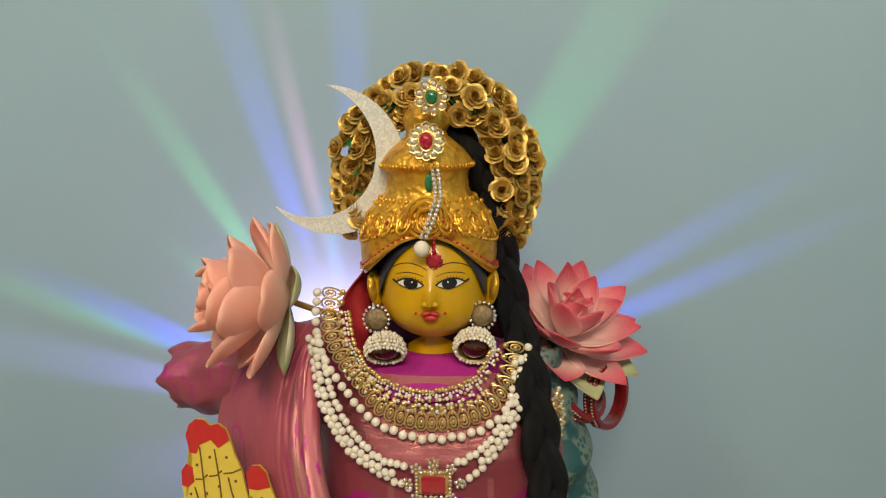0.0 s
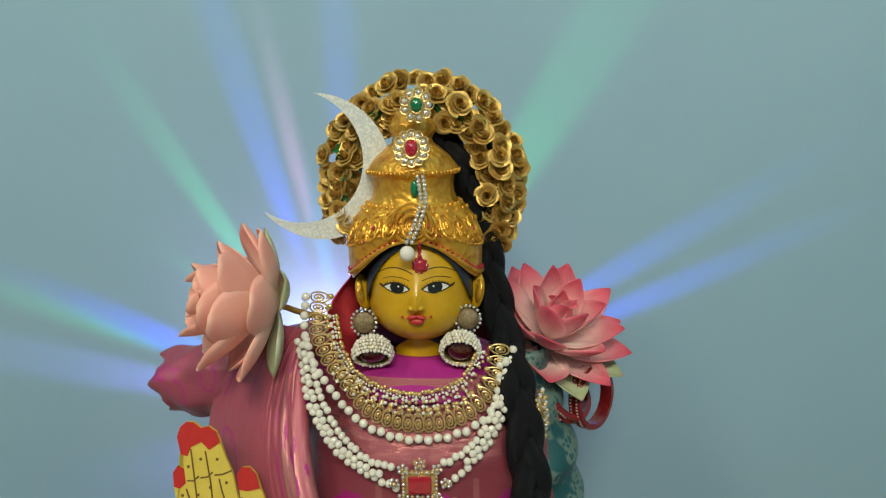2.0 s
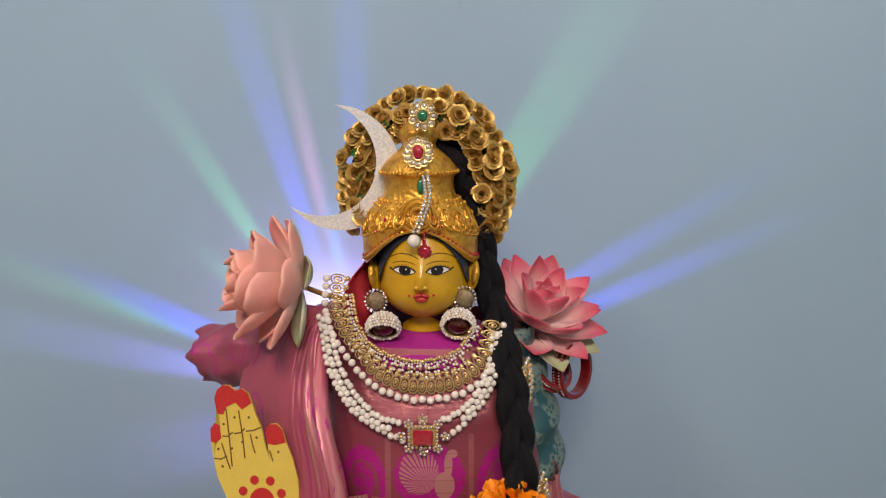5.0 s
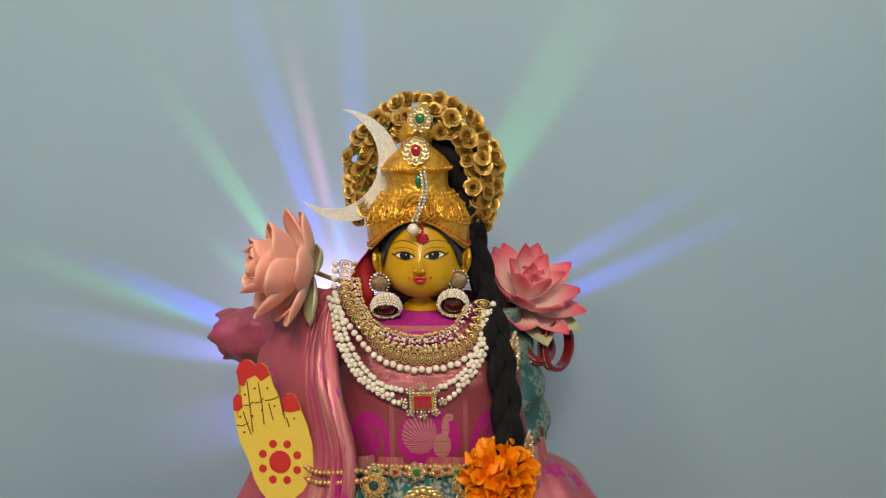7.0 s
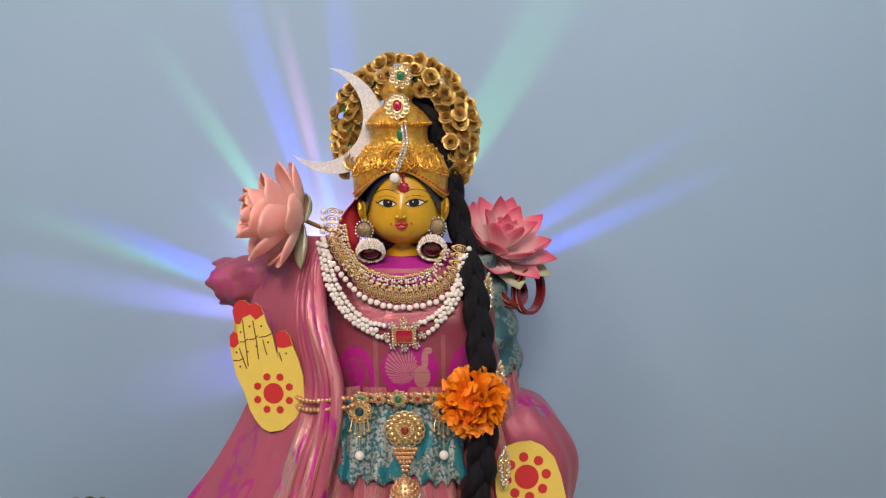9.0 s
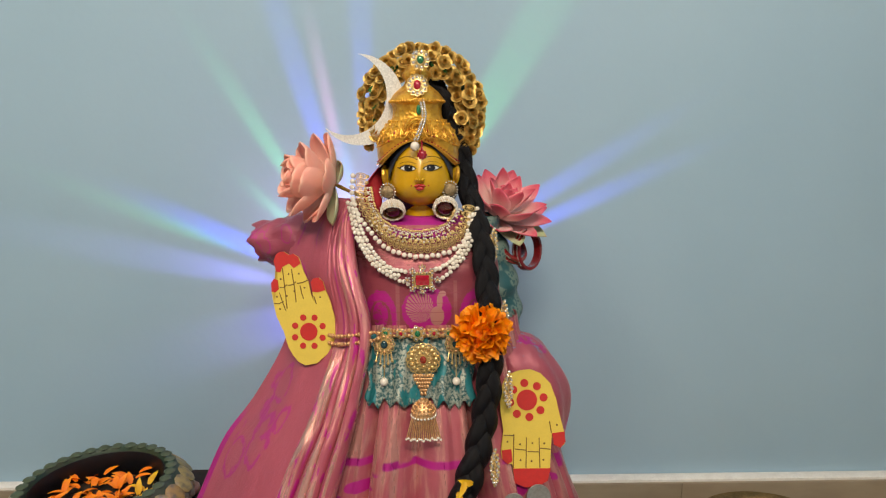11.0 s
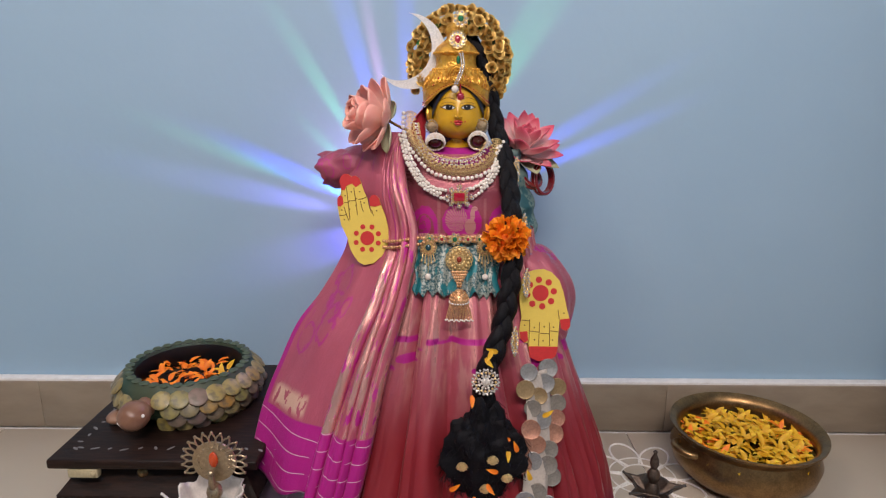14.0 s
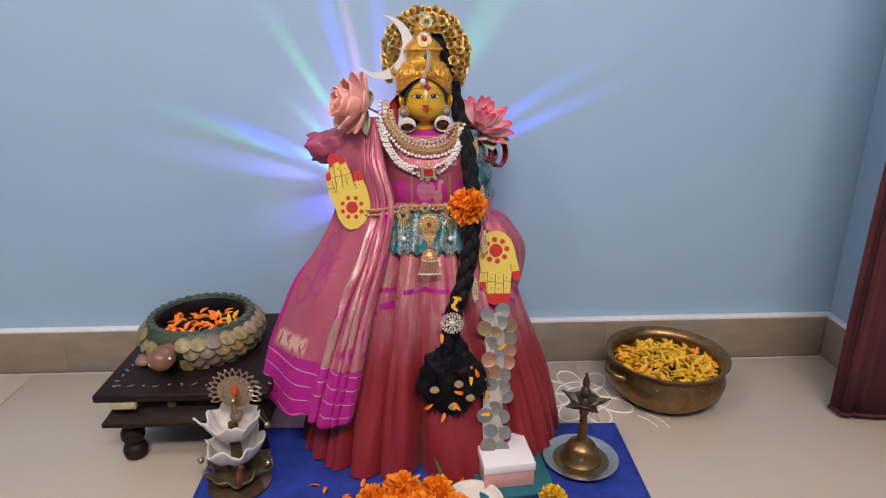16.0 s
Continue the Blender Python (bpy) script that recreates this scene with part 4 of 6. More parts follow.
def flower_jewel(at, r, stone, owner, petals=9, facing=(0, -1, 0), squash=1.15, gem=None):
    """A stone ringed by crystal petals in gold, as one part under owner."""
    turn = Matrix.Translation(at) @ Vector(facing).to_track_quat("Z", "Y").to_matrix().to_4x4()
    b = Build()
    b.lathe([(0, -0.0016), (r * 0.8, -0.0016), (r * 0.8, 0.0), (r * 0.4, 0.0012), (0, 0.0012)], seg=20)
    for k in range(petals):
        a = 2 * math.pi * k / petals
        c = Vector((math.cos(a), math.sin(a), 0))
        s = Vector((-c.y, c.x, 0))
        b.tube([c * (r * (0.72 + 0.30 * math.cos(w))) + s * (r * 0.25 * math.sin(w)) + Vector((0, 0, 0.0008)) for w in [2 * math.pi * i / 12 for i in range(13)]], r * 0.055, 5, caps=False)
        b.ball(c * r * 0.74 + Vector((0, 0, 0.0005)), (r * 0.17, r * 0.17, r * 0.11), 8, 1)
    b.tube([Vector((math.cos(w) * r * 0.40, math.sin(w) * r * 0.40 * squash, 0.0016)) for w in [2 * math.pi * i / 20 for i in range(21)]], r * 0.07, 6, caps=False)
    jewel = part("jewel_flower", b, [JEWEL_GOLD, gem or CRYSTAL], owner, m=turn)
    part("stone", Build().ball((0, 0, 0.001), (r * 0.36, r * 0.36 * squash, r * 0.26), 16), stone, jewel, m=turn)
    return jewel


tikka = thing("head_ornament", "gold and crystal head ornament with coloured stones and pearl", "jewellery")
flower_jewel((0.001, 0.4235, 0.7305), 0.0108, EMERALD, tikka)
flower_jewel((-0.003, 0.4230, 0.7035), 0.0118, RUBY, tikka, 12, (0, -1, 0.15), 1.3)
for k, p in enumerate(along([(0.001, 0.430, 0.690), (0.003, 0.424, 0.680), (0.004, 0.418, 0.669), (0.0, 0.4125, 0.656), (-0.005, 0.4115, 0.645)], 18)):
    for dx in (-0.0017, 0.0017):
        part("crystal", Build().ball((0, 0, 0), 1, 8) if (k, dx) == (0, -0.0017) else scene.objects["crystal"].data, CRYSTAL, tikka, m=spot(p + Vector((dx, -0.002, 0)), 0.0016))
part("pearl", PEARL_BEAD, None, tikka, "large white pearl", m=spot(Vector((-0.0065, 0.4090, 0.6375)), 0.0053))
part("pin", Build().tube([(0.001, 0.425, 0.7305), (0.0, 0.444, 0.716)], 0.0012, 6), JEWEL_GOLD, tikka)
part("green_drop", Build().ball((-0.002, 0.4265, 0.677), (0.0028, 0.002, 0.006), 12), EMERALD, tikka)
bindi = Build()
for k in range(9):
    w = 2 * math.pi * k / 9
    bindi.ball((0.001 + 0.0042 * math.cos(w), 0.4155, 0.6280 + 0.0042 * math.sin(w)), (0.0016, 0.0010, 0.0016), 8)
bindi.ball((0.001, 0.4155, 0.6280), (0.0044, 0.0022, 0.0044), 14)
for k in range(4):
    bindi.ball((0.001, 0.4145, 0.6345 + 0.0028 * k), (0.0016 - 0.0002 * k, 0.001, 0.0016), 8)
tagged(part("forehead_mark", bindi, RUBY), "dark red stone mark on the forehead", "ornament")


def earring(at, turn, label):
    ob = thing("earring", label, "earring", "pair of earrings", at=at)
    at = Vector(at)
    top = at + Vector((math.copysign(0.006, at.x) * 0.9, 0.002, 0.0195))
    b = Build().lathe([(0, 0.0), (0.0075, 0.0), (0.0075, 0.0015), (0.006, 0.003), (0, 0.0045)], top, 18, 0, pose(0, 0, 0, 90, 0, 0))
    for k in range(18):
        w = 2 * math.pi * k / 18
        b.ball(top + Vector((0.0085 * math.cos(w), -0.001, 0.0095 * math.sin(w))), 0.0012, 6, 1)
    part("stud", b, [simple("antique_bronze", (0.30, 0.22, 0.13), 0.4, 0.6, 0.5, 500, 0.6), CRYSTAL], ob, "oval bronze stud ringed with crystals")
    m = Matrix.Translation(at) @ turn
    bell = part("bell", Build().lathe([(0.0120, -0.006), (0.0128, -0.004), (0.0120, 0.001), (0.0085, 0.006), (0.004, 0.009), (0, 0.010)], seg=28), JEWEL_GOLD, ob, "dome shaped gold bell", m=m, solid=0.0012)
    for row, (r, h, count) in enumerate(((0.0124, -0.0062, 30), (0.0136, -0.0042, 34), (0.0136, -0.0015, 34), (0.0128, 0.0014, 32), (0.0114, 0.0040, 28), (0.0092, 0.0064, 22), (0.0062, 0.0084, 14))):
        for k in range(count):
            w = 2 * math.pi * (k + 0.5 * row) / count
            part("pearl", PEARL_BEAD, None, bell, m=m @ spot(Vector((r * math.cos(w), r * math.sin(w), h)), 0.00125 * (1 + 0.25 * math.sin(k * 2.4 + row))))
    # dark red dome fills the open underside of the bell
    part("lining", Build().ball((0, 0, -0.003), (0.0096, 0.0096, 0.0045), 16), DARK_LINING, ob, "dark red dome filling the bell opening", m=m)
    part("hook", Build().tube([top, m @ Vector((0, 0, 0.010))], 0.0012, 6), JEWEL_GOLD, ob)
    return ob


earring((-0.034, 0.424, 0.5665), pose(0, 0, 0, -46, -4, 0), "pearl covered gold bell earring with crystal stud")
earring((0.0265, 0.426, 0.568), pose(0, 0, 0, -62, 6, 0), "pearl covered gold bell earring tipped to show its dark lining")

long_string = thing("pearl_necklace", "three strand white pearl necklace with square ruby pendant", "necklace", "necklaces")
base = along([(-0.0808, 0, 0.5760), (-0.0780, 0, 0.5684), (-0.0720, 0, 0.5466), (-0.0638, 0, 0.5313), (-0.0533, 0, 0.5152), (-0.0411, 0, 0.5042), (-0.0234, 0, 0.4974), (0.0002, 0, 0.4938), (0.0169, 0, 0.4980), (0.0310, 0, 0.5065), (0.0432, 0, 0.5180), (0.0512, 0, 0.5310), (0.0556, 0, 0.5450), (0.0575, 0, 0.5600)], 49)
for k, d in enumerate((-0.0037, 0.0, 0.0037)):
    for i, p in enumerate(shift(base, d)):
        spread = max(0.0, 1 - abs(p.x) / 0.034)
        if abs(p.x) < 0.015 or (k == 1 and abs(p.x) < 0.028):
            continue
        if k == 1:
            p = p.lerp(base[min(48, i + 1)], 0.5)
        p = p + Vector((0, 0, -0.0050 * spread * (k - 1) + 0.0006 * math.sin(i * 2.7 + k)))
        part("pearl", PEARL_BEAD, None, long_string, m=spot(on_chest(p.x, p.z, 0.0080 if k == 1 else 0.0058), 0.00265))
c = on_chest(0.0, 0.494, 0.010)
b = Build().box(c + Vector((-0.0100, 0, -0.0080)), c + Vector((0.0100, 0.004, 0.0080)), 0.001)
for k in range(26):
    w = 2 * math.pi * k / 26
    b.ball(c + Vector((0.0105 * max(-1, min(1, 1.35 * math.cos(w))), -0.001, 0.0085 * max(-1, min(1, 1.35 * math.sin(w))))), 0.0013, 7, k % 2)
for dx, dz in ((0, 0.0125), (-0.011, 0.010), (0.011, 0.010), (0.0165, 0.0), (-0.0165, 0.0), (0, -0.0125), (0.011, -0.010), (-0.011, -0.010)):
    for q in range(5):
        w = 2 * math.pi * q / 5 + dx * 100
        b.ball(c + Vector((dx + 0.0026 * math.cos(w), 0.0005, dz + 0.0026 * math.sin(w))), (0.0014, 0.0012, 0.0014), 7, 1)
    b.ball(c + Vector((dx, -0.0005, dz)), 0.0014, 7)
for q in (-1, 0, 1):
    b.ball(c + Vector((0.003 * q, 0, 0.0165 - 0.0015 * abs(q))), (0.0009, 0.0009, 0.0022), 7)
pendant = part("pendant", b, [JEWEL_GOLD, CRYSTAL], long_string, "gold and crystal pendant set with a square ruby")
part("stone", Build().box(c + Vector((-0.0076, -0.003, -0.0058)), c + Vector((0.0076, 0.0, 0.0058)), 0.0014), RUBY, pendant)

collar = thing("gold_leaf_necklace", "antique gold leaf necklace edged with pearl drops", "necklace", "necklaces")
base = along([(-0.0685, 0, 0.6040), (-0.0695, 0, 0.5850), (-0.0633, 0, 0.5672), (-0.0514, 0, 0.5511), (-0.0372, 0, 0.5360), (-0.0223, 0, 0.5302), (-0.0080, 0, 0.5273), (0.0098, 0, 0.5275), (0.0243, 0, 0.5303), (0.0338, 0, 0.5343), (0.0447, 0, 0.5431), (0.0499, 0, 0.5519), (0.0530, 0, 0.5660)], 29)
b = Build()
b.tube([Vector((0.0036 * math.sin(w), 0, 0.0066 * math.cos(w) - 0.0012 * abs(math.sin(w)))) for w in [2 * math.pi * k / 14 for k in range(15)]], 0.0007, 5, caps=False)
b.tube([Vector((0.0019 * math.sin(w), -0.0004, 0.0034 * math.cos(w) - 0.001)) for w in [2 * math.pi * k / 10 for k in range(11)]], 0.0007, 5, caps=False)
b.ball((0, 0.0003, 0.0046), (0.0012, 0.0008, 0.0012), 7)
b.ball((0, -0.0006, -0.001), (0.0012, 0.0008, 0.0018), 7)
LEAF_LINK = b.mesh("leaf_link", JEWEL_GOLD)
for i, p in enumerate(base):
    way = base[min(28, i + 1)] - base[max(0, i - 1)]
    roll = math.degrees(math.atan2(-way.z, way.x))
    at = on_chest(p.x, p.z, 0.0065)
    part("leaf_link", LEAF_LINK, None, collar, m=Matrix.Translation(at) @ pose(0, 0, 0, 0, roll, 0))
    q = shift(base, -0.0062)[i]
    part("gold_bead", GOLD_BEAD, None, collar, m=spot(on_chest(q.x, q.z, 0.006), 0.0022))
for i, q in enumerate(along(shift(base, 0.0098), 36)):
    part("pearl", PEARL_BEAD, None, collar, m=spot(on_chest(q.x, q.z + 0.0006 * math.sin(i * 3.1), 0.0060), 0.0030))
choker = thing("gold_bead_necklace", "choker of small gold and pearl beads in rows", "necklace", "necklaces")
base = along([(-0.0580, 0, 0.5915), (-0.0560, 0, 0.5811), (-0.0539, 0, 0.5712), (-0.0494, 0, 0.5630), (-0.0435, 0, 0.5545), (-0.0283, 0, 0.5475), (-0.0102, 0, 0.5443), (0.0097, 0, 0.5449), (0.0256, 0, 0.5506), (0.0320, 0, 0.5570), (0.0386, 0, 0.5674)], 64)
rng = random.Random(21)
for d, mat, r, gap in ((0.0, JEWEL_GOLD, 0.0016, 0), (0.0022, PEARL, 0.0010, 0), (0.0044, PEARL, 0.0014, 3), (0.0062, JEWEL_GOLD, 0.0013, 2), (0.0086, PEARL, 0.0013, 3), (0.0106, JEWEL_GOLD, 0.0012, 3), (0.0124, PEARL, 0.0014, 2)):
    b = Build()
    for i, p in enumerate(shift(base, d)):
        if (not gap or (i + int(d * 2000)) % gap) and (d < 0.007 or 14 < i < 54):
            b.ball(on_chest(p.x, p.z + rng.uniform(-0.0008, 0.0008), 0.0100 - d * 0.35), r * rng.uniform(0.85, 1.12), 6)
    tagged(part("bead_row", b, mat, choker), kind="stuff")

BELT_BEAD = Build().ball((0, 0, 0), 1.0, 8).mesh("gold_bead", ROSE_GOLD)
belt = thing("waist_belt", "gold waist belt with stones, hanging pendants and a tassel", "belt")
at_lap = lambda x, z, off: Vector((x, min(lap(x, z), chest(x, z)) - off, z))
for dz, off, x0, x1 in ((0.0035, 0.012, -0.106, 0.055), (-0.0035, 0.012, -0.106, 0.055)):
    for k in range(40):
        x = x0 + (x1 - x0) * k / 39
        z = 0.437 + dz * (1.2 if x < -0.05 else 0.8) - 0.010 * max(0, -(x + 0.05)) / 0.05
        part("gold_bead", BELT_BEAD, None, belt, m=spot(at_lap(x, z, off + (0.010 if x < -0.045 else 0)), 0.0025 + 0.0005 * math.sin(k * 2.3)))
for x, stone, r in ((-0.041, EMERALD, 0.0075), (-0.006, EMERALD, 0.009), (0.012, RUBY, 0.006), (0.028, EMERALD, 0.006), (-0.024, RUBY, 0.006)):
    flower_jewel(at_lap(x, 0.438, 0.016), r, stone, belt, 7)
for x, drop in ((-0.0425, 0.034), (0.0355, 0.034)):
    c = at_lap(x, 0.4265, 0.016)
    flower_jewel(c, 0.0115, DARK_TEAL, belt, 12, gem=ROSE_GOLD)
    b = Build()
    for k in range(5):
        dx = (k - 2) * 0.0035
        b.tube([c + Vector((dx, 0, -0.008)), c + Vector((dx * 1.25, -0.006, -0.016 - 0.003 * (2 - abs(k - 2))))], 0.0007, 5)
        b.ball(c + Vector((dx * 1.25, -0.006, -0.017 - 0.003 * (2 - abs(k - 2)))), 0.0017, 7)
    b.tube([c + Vector((0, 0, -0.01)), c + Vector((0, -0.012, -drop))], 0.0006, 5)
    part("fringe", b, JEWEL_GOLD, belt)
    part("pearl", PEARL_BEAD, None, belt, m=spot(c + Vector((0, -0.013, -drop - 0.004)), 0.0046))
c = at_lap(0.0, 0.4115, 0.016)
flower_jewel(c, 0.0180, DARK_RUBY, belt, 16, gem=JEWEL_GOLD)
flower_jewel(c + Vector((0, -0.003, 0.001)), 0.0105, DARK_RUBY, belt, 12, gem=JEWEL_GOLD)
b = Build()
for z, half, count in ((-0.016, 0.0100, 8), (-0.0195, 0.0085, 7), (-0.023, 0.0065, 6), (-0.0265, 0.0045, 4), (-0.030, 0.0025, 3), (-0.0335, 0.0018, 2)):
    for k in range(count):
        b.ball(c + Vector((-half + 2 * half * k / (count - 1), -0.001 + 0.42 * z, z)), (0.0020, 0.0012, 0.0022), 7)
b.lathe([(0.0128, 0.0), (0.0122, 0.004), (0.0095, 0.009), (0.0055, 0.013), (0.0030, 0.016), (0, 0.017)], c + Vector((0.0, -0.023, -0.0520)), 24)
for k in range(22):
    w = 2 * math.pi * k / 22
    b.ball(c + Vector((0.0130 * math.cos(w), -0.023 + 0.0130 * math.sin(w), -0.0530)), 0.0014, 6, 1)
for r2, h2, n2 in ((0.0124, 0.0035, 20), (0.0108, 0.0075, 17), (0.0080, 0.0110, 13), (0.0048, 0.0140, 9)):
    for k in range(n2):
        w = 2 * math.pi * k / n2
        b.ball(c + Vector((r2 * math.cos(w), -0.023 + r2 * math.sin(w), -0.0520 + h2)), (0.0014, 0.0014, 0.0019), 6)
for k in range(17):
    dx = (k - 8) * 0.00150
    low = c + Vector((dx * 1.50, -0.0385 + 0.002 * abs(k - 8) / 8, -0.0745 + 0.0012 * math.sin(k * 2.2)))
    b.tube([c + Vector((dx, -0.0350 + 0.006 * abs(k - 8) / 8, -0.0530)), low], 0.00075, 5)
    b.ball(low, 0.0015, 6, 1)
part("tassel", b, [ROSE_GOLD, PEARL], belt, "bell shaped gold tassel with pearl tipped fringe")

BANGLE = simple("red_bangle_lacquer", (0.20, 0.008, 0.010), 0.25, vary=0.3, scale=300, coat=0.5)
for at, turn, r in (((0.106, 0.476, 0.512), pose(0, 0, 0, 0, 52, -38), 0.0225), ((0.128, 0.480, 0.506), pose(0, 0, 0, 0, 84, -42), 0.0235)):
    ob = thing("bangle", "dark red bangle studded with rows of gold beads", "bangle", "bangles on the arm", at=at)
    m = Matrix.Translation(at) @ turn
    for dz in (-0.0026, 0.0026):
        part("hoop", Build().lathe([(r - 0.002, -0.0024), (r + 0.0016, -0.0024), (r + 0.0026, 0), (r + 0.0016, 0.0024), (r - 0.002, 0.0024), (r - 0.002, -0.0024)], (0, 0, dz), 48), BANGLE, ob, m=m)
    b = Build()
    for dz in (-0.0026, 0.0026):
        for k in range(56):
            w = 2 * math.pi * k / 64
            b.ball((math.cos(w) * (r + 0.0024), math.sin(w) * (r + 0.0024), dz), 0.0009, 5)
    part("stud_band", b, CRYSTAL, ob, "rows of small gold studs", m=m)

# crystal clips on the braid
for at, tall in (((0.080, 0.405, 0.526), 0.019), ((0.088, 0.362, 0.455), 0.018), ((0.090, 0.330, 0.385), 0.020), ((0.073, 0.296, 0.315), 0.020)):
    at = Vector(at)
    ob = thing("hair_clip", "slim gold and crystal clip on the black braid", "hair clip", "hair clips", at=at)
    b = Build()
    for k in range(26):
        s = k / 25 * 2 - 1
        for dx in (-0.0025, 0.0025) if abs(s) < 0.8 else (0,):
            b.ball(at + Vector((dx * (1.4 - abs(s)) + 0.001 * math.sin(k * 2.1), 0.001 * math.cos(k), s * tall)), 0.0017, 6, k % 2)
    part("setting", b, [JEWEL_GOLD, CRYSTAL], ob)
    part("bar", Build().tube([at + Vector((0, 0.002, -tall)), at + Vector((0, 0.002, tall))], 0.0015, 6), JEWEL_GOLD, ob)
ob = thing("hair_brooch", "round silver filigree brooch pinned on the braid", "brooch", at=(0.034, 0.272, 0.271))
for k in range(8):
    w = 2 * math.pi * k / 8
    c = Vector((0.034, 0.268, 0.271))
    d = Vector((math.cos(w), 0, math.sin(w)))
    s = Vector((-d.z, 0, d.x))
    b = Build().tube([c + d * (0.0105 + 0.006 * math.cos(q)) + s * (0.0042 * math.sin(q)) for q in [2 * math.pi * i / 14 for i in range(15)]], 0.0011, 5, caps=False)
    for q in range(7):
        b.ball(c + d * (0.0105 + 0.006 * math.cos(q * 0.9)) + s * (0.0042 * math.sin(q * 0.9)) + Vector((0, -0.001, 0)), 0.0011, 6)
    part("petal", b, CRYSTAL, ob)
for ring_r, count in ((0.0175, 22), (0.0130, 16), (0.0088, 12), (0.0050, 7)):
    b = Build()
    for k in range(count):
        w = 2 * math.pi * k / count
        b.ball(Vector((0.034 + ring_r * math.cos(w), 0.2675, 0.271 + ring_r * math.sin(w))), 0.0017, 7)
    part("bead_ring", b, JEWEL_GOLD if ring_r == 0.0130 else CRYSTAL, ob)
part("boss", Build().ball((0.034, 0.2675, 0.271), (0.005, 0.003, 0.005), 12), CRYSTAL, ob)
part("pin", Build().tube([(0.034, 0.268, 0.271), (0.036, 0.292, 0.271)], 0.0015, 6), JEWEL_GOLD, ob)
for at in ((0.043, 0.236, 0.178), (0.004, 0.240, 0.166), (0.034, 0.234, 0.138), (0.062, 0.24, 0.15)):
    at = Vector(at)
    b = Build().lathe([(0, -0.001), (0.0065, -0.001), (0.0055, 0.002), (0, 0.0035)], at, 16, 0, pose(0, 0, 0, 90, 0, 0))
    for k in range(10):
        b.ball(at + Vector((0.0068 * math.cos(k * 0.628), -0.001, 0.005 * math.sin(k * 0.628))), 0.0014, 6)
    tagged(part("hair_button", b, JEWEL_GOLD), "small gold button in the hair tuft", "ornament", "hair buttons")

# ---- marigolds and loose petals ----
ORANGE = lotus_material("orange_marigold_petal", (0.84, 0.19, 0.004), (0.92, 0.28, 0.006), (0.95, 0.36, 0.012))
YELLOW_PETAL = lotus_material("yellow_flower_petal", (0.68, 0.36, 0.01), (0.80, 0.50, 0.02), (0.80, 0.52, 0.03))


def marigold(at, r, axis, seed, label, mat=None):
    rng = random.Random(seed)
    ob = thing("marigold", label, "flower", "marigold flowers", at=at)
    axis = Vector(axis).normalized()
    centre = Vector(at)
    part("heart", Build().ball(centre, r * 0.55, 14), mat or ORANGE, ob)
    side = axis.cross(Vector((0.31, 0.27, 0.91))).normalized()
    other = axis.cross(side)
    whorls = [Build() for _ in range(6)]
    total = 190
    for k in range(total):
        rise = 1 - 1.35 * (k + 0.5) / total
        w = k * 2.399963 + rng.uniform(-0.3, 0.3)
        flat = math.sqrt(max(0.0, 1 - rise * rise))
        d = axis * (rise * 0.85) + side * (flat * math.cos(w)) + other * (flat * math.sin(w))
        d = (d + Vector((rng.uniform(-0.25, 0.25), rng.uniform(-0.25, 0.25), rng.uniform(-0.25, 0.25)))).normalized()
        petal(whorls[min(5, k * 6 // total)], centre + d * (r * 0.36), d, rng.uniform(0, 360), r * rng.uniform(0.5, 0.68), r * rng.uniform(0.13, 0.22), rng.uniform(5, 30), rng.uniform(-10, 55), rng.uniform(-0.6, 1.0), 2.6, 4, 4, 0, rng.uniform(-90, 90))
    for b in whorls:
        part("petal_whorl", b, mat or ORANGE, ob)
    part("calyx", Build().lathe([(0.001, -r * 0.9), (r * 0.18, -r * 0.75), (r * 0.30, -r * 0.3), (r * 0.2, 0)], seg=10), LEAF, ob, "green calyx", m=Matrix.Translation(centre) @ axis.to_track_quat("Z", "Y").to_matrix().to_4x4())
    return ob


marigold((0.063, 0.345, 0.443), 0.034, (0.1, -1, 0.25), 2, "fresh orange marigold tucked into the waist belt")


def confetti(name, label, mat, spots, length, width, seed, category="petals"):
    """Loose petals: (x, y, z, turn, tilt) each."""
    b = Build()
    for x, y, z, turn, tilt in spots:
        petal(b, (x, y, z), (math.sin(radians(tilt)) * math.cos(turn), math.sin(radians(tilt)) * math.sin(turn), math.cos(radians(tilt))), math.degrees(turn), length, width, 70, 105, 0.4, 0.6, 2, 4)
    return tagged(part(name, b, mat), label, category, kind="stuff")


# ---- paper palms ----
PAPER = simple("yellow_craft_paper", (0.68, 0.50, 0.085), 0.7, vary=0.05, scale=90, bump=0.08)
RED_PAPER = simple("red_felt_pen", (0.52, 0.02, 0.02), 0.6, vary=0.1, scale=200)
INK = simple("dark_brown_ink", (0.16, 0.085, 0.02), 0.6, vary=0.2)
disc = lambda cx, cz, r, n=18: [(cx + r * math.cos(2 * math.pi * k / n), cz + r * math.sin(2 * math.pi * k / n)) for k in range(n)]


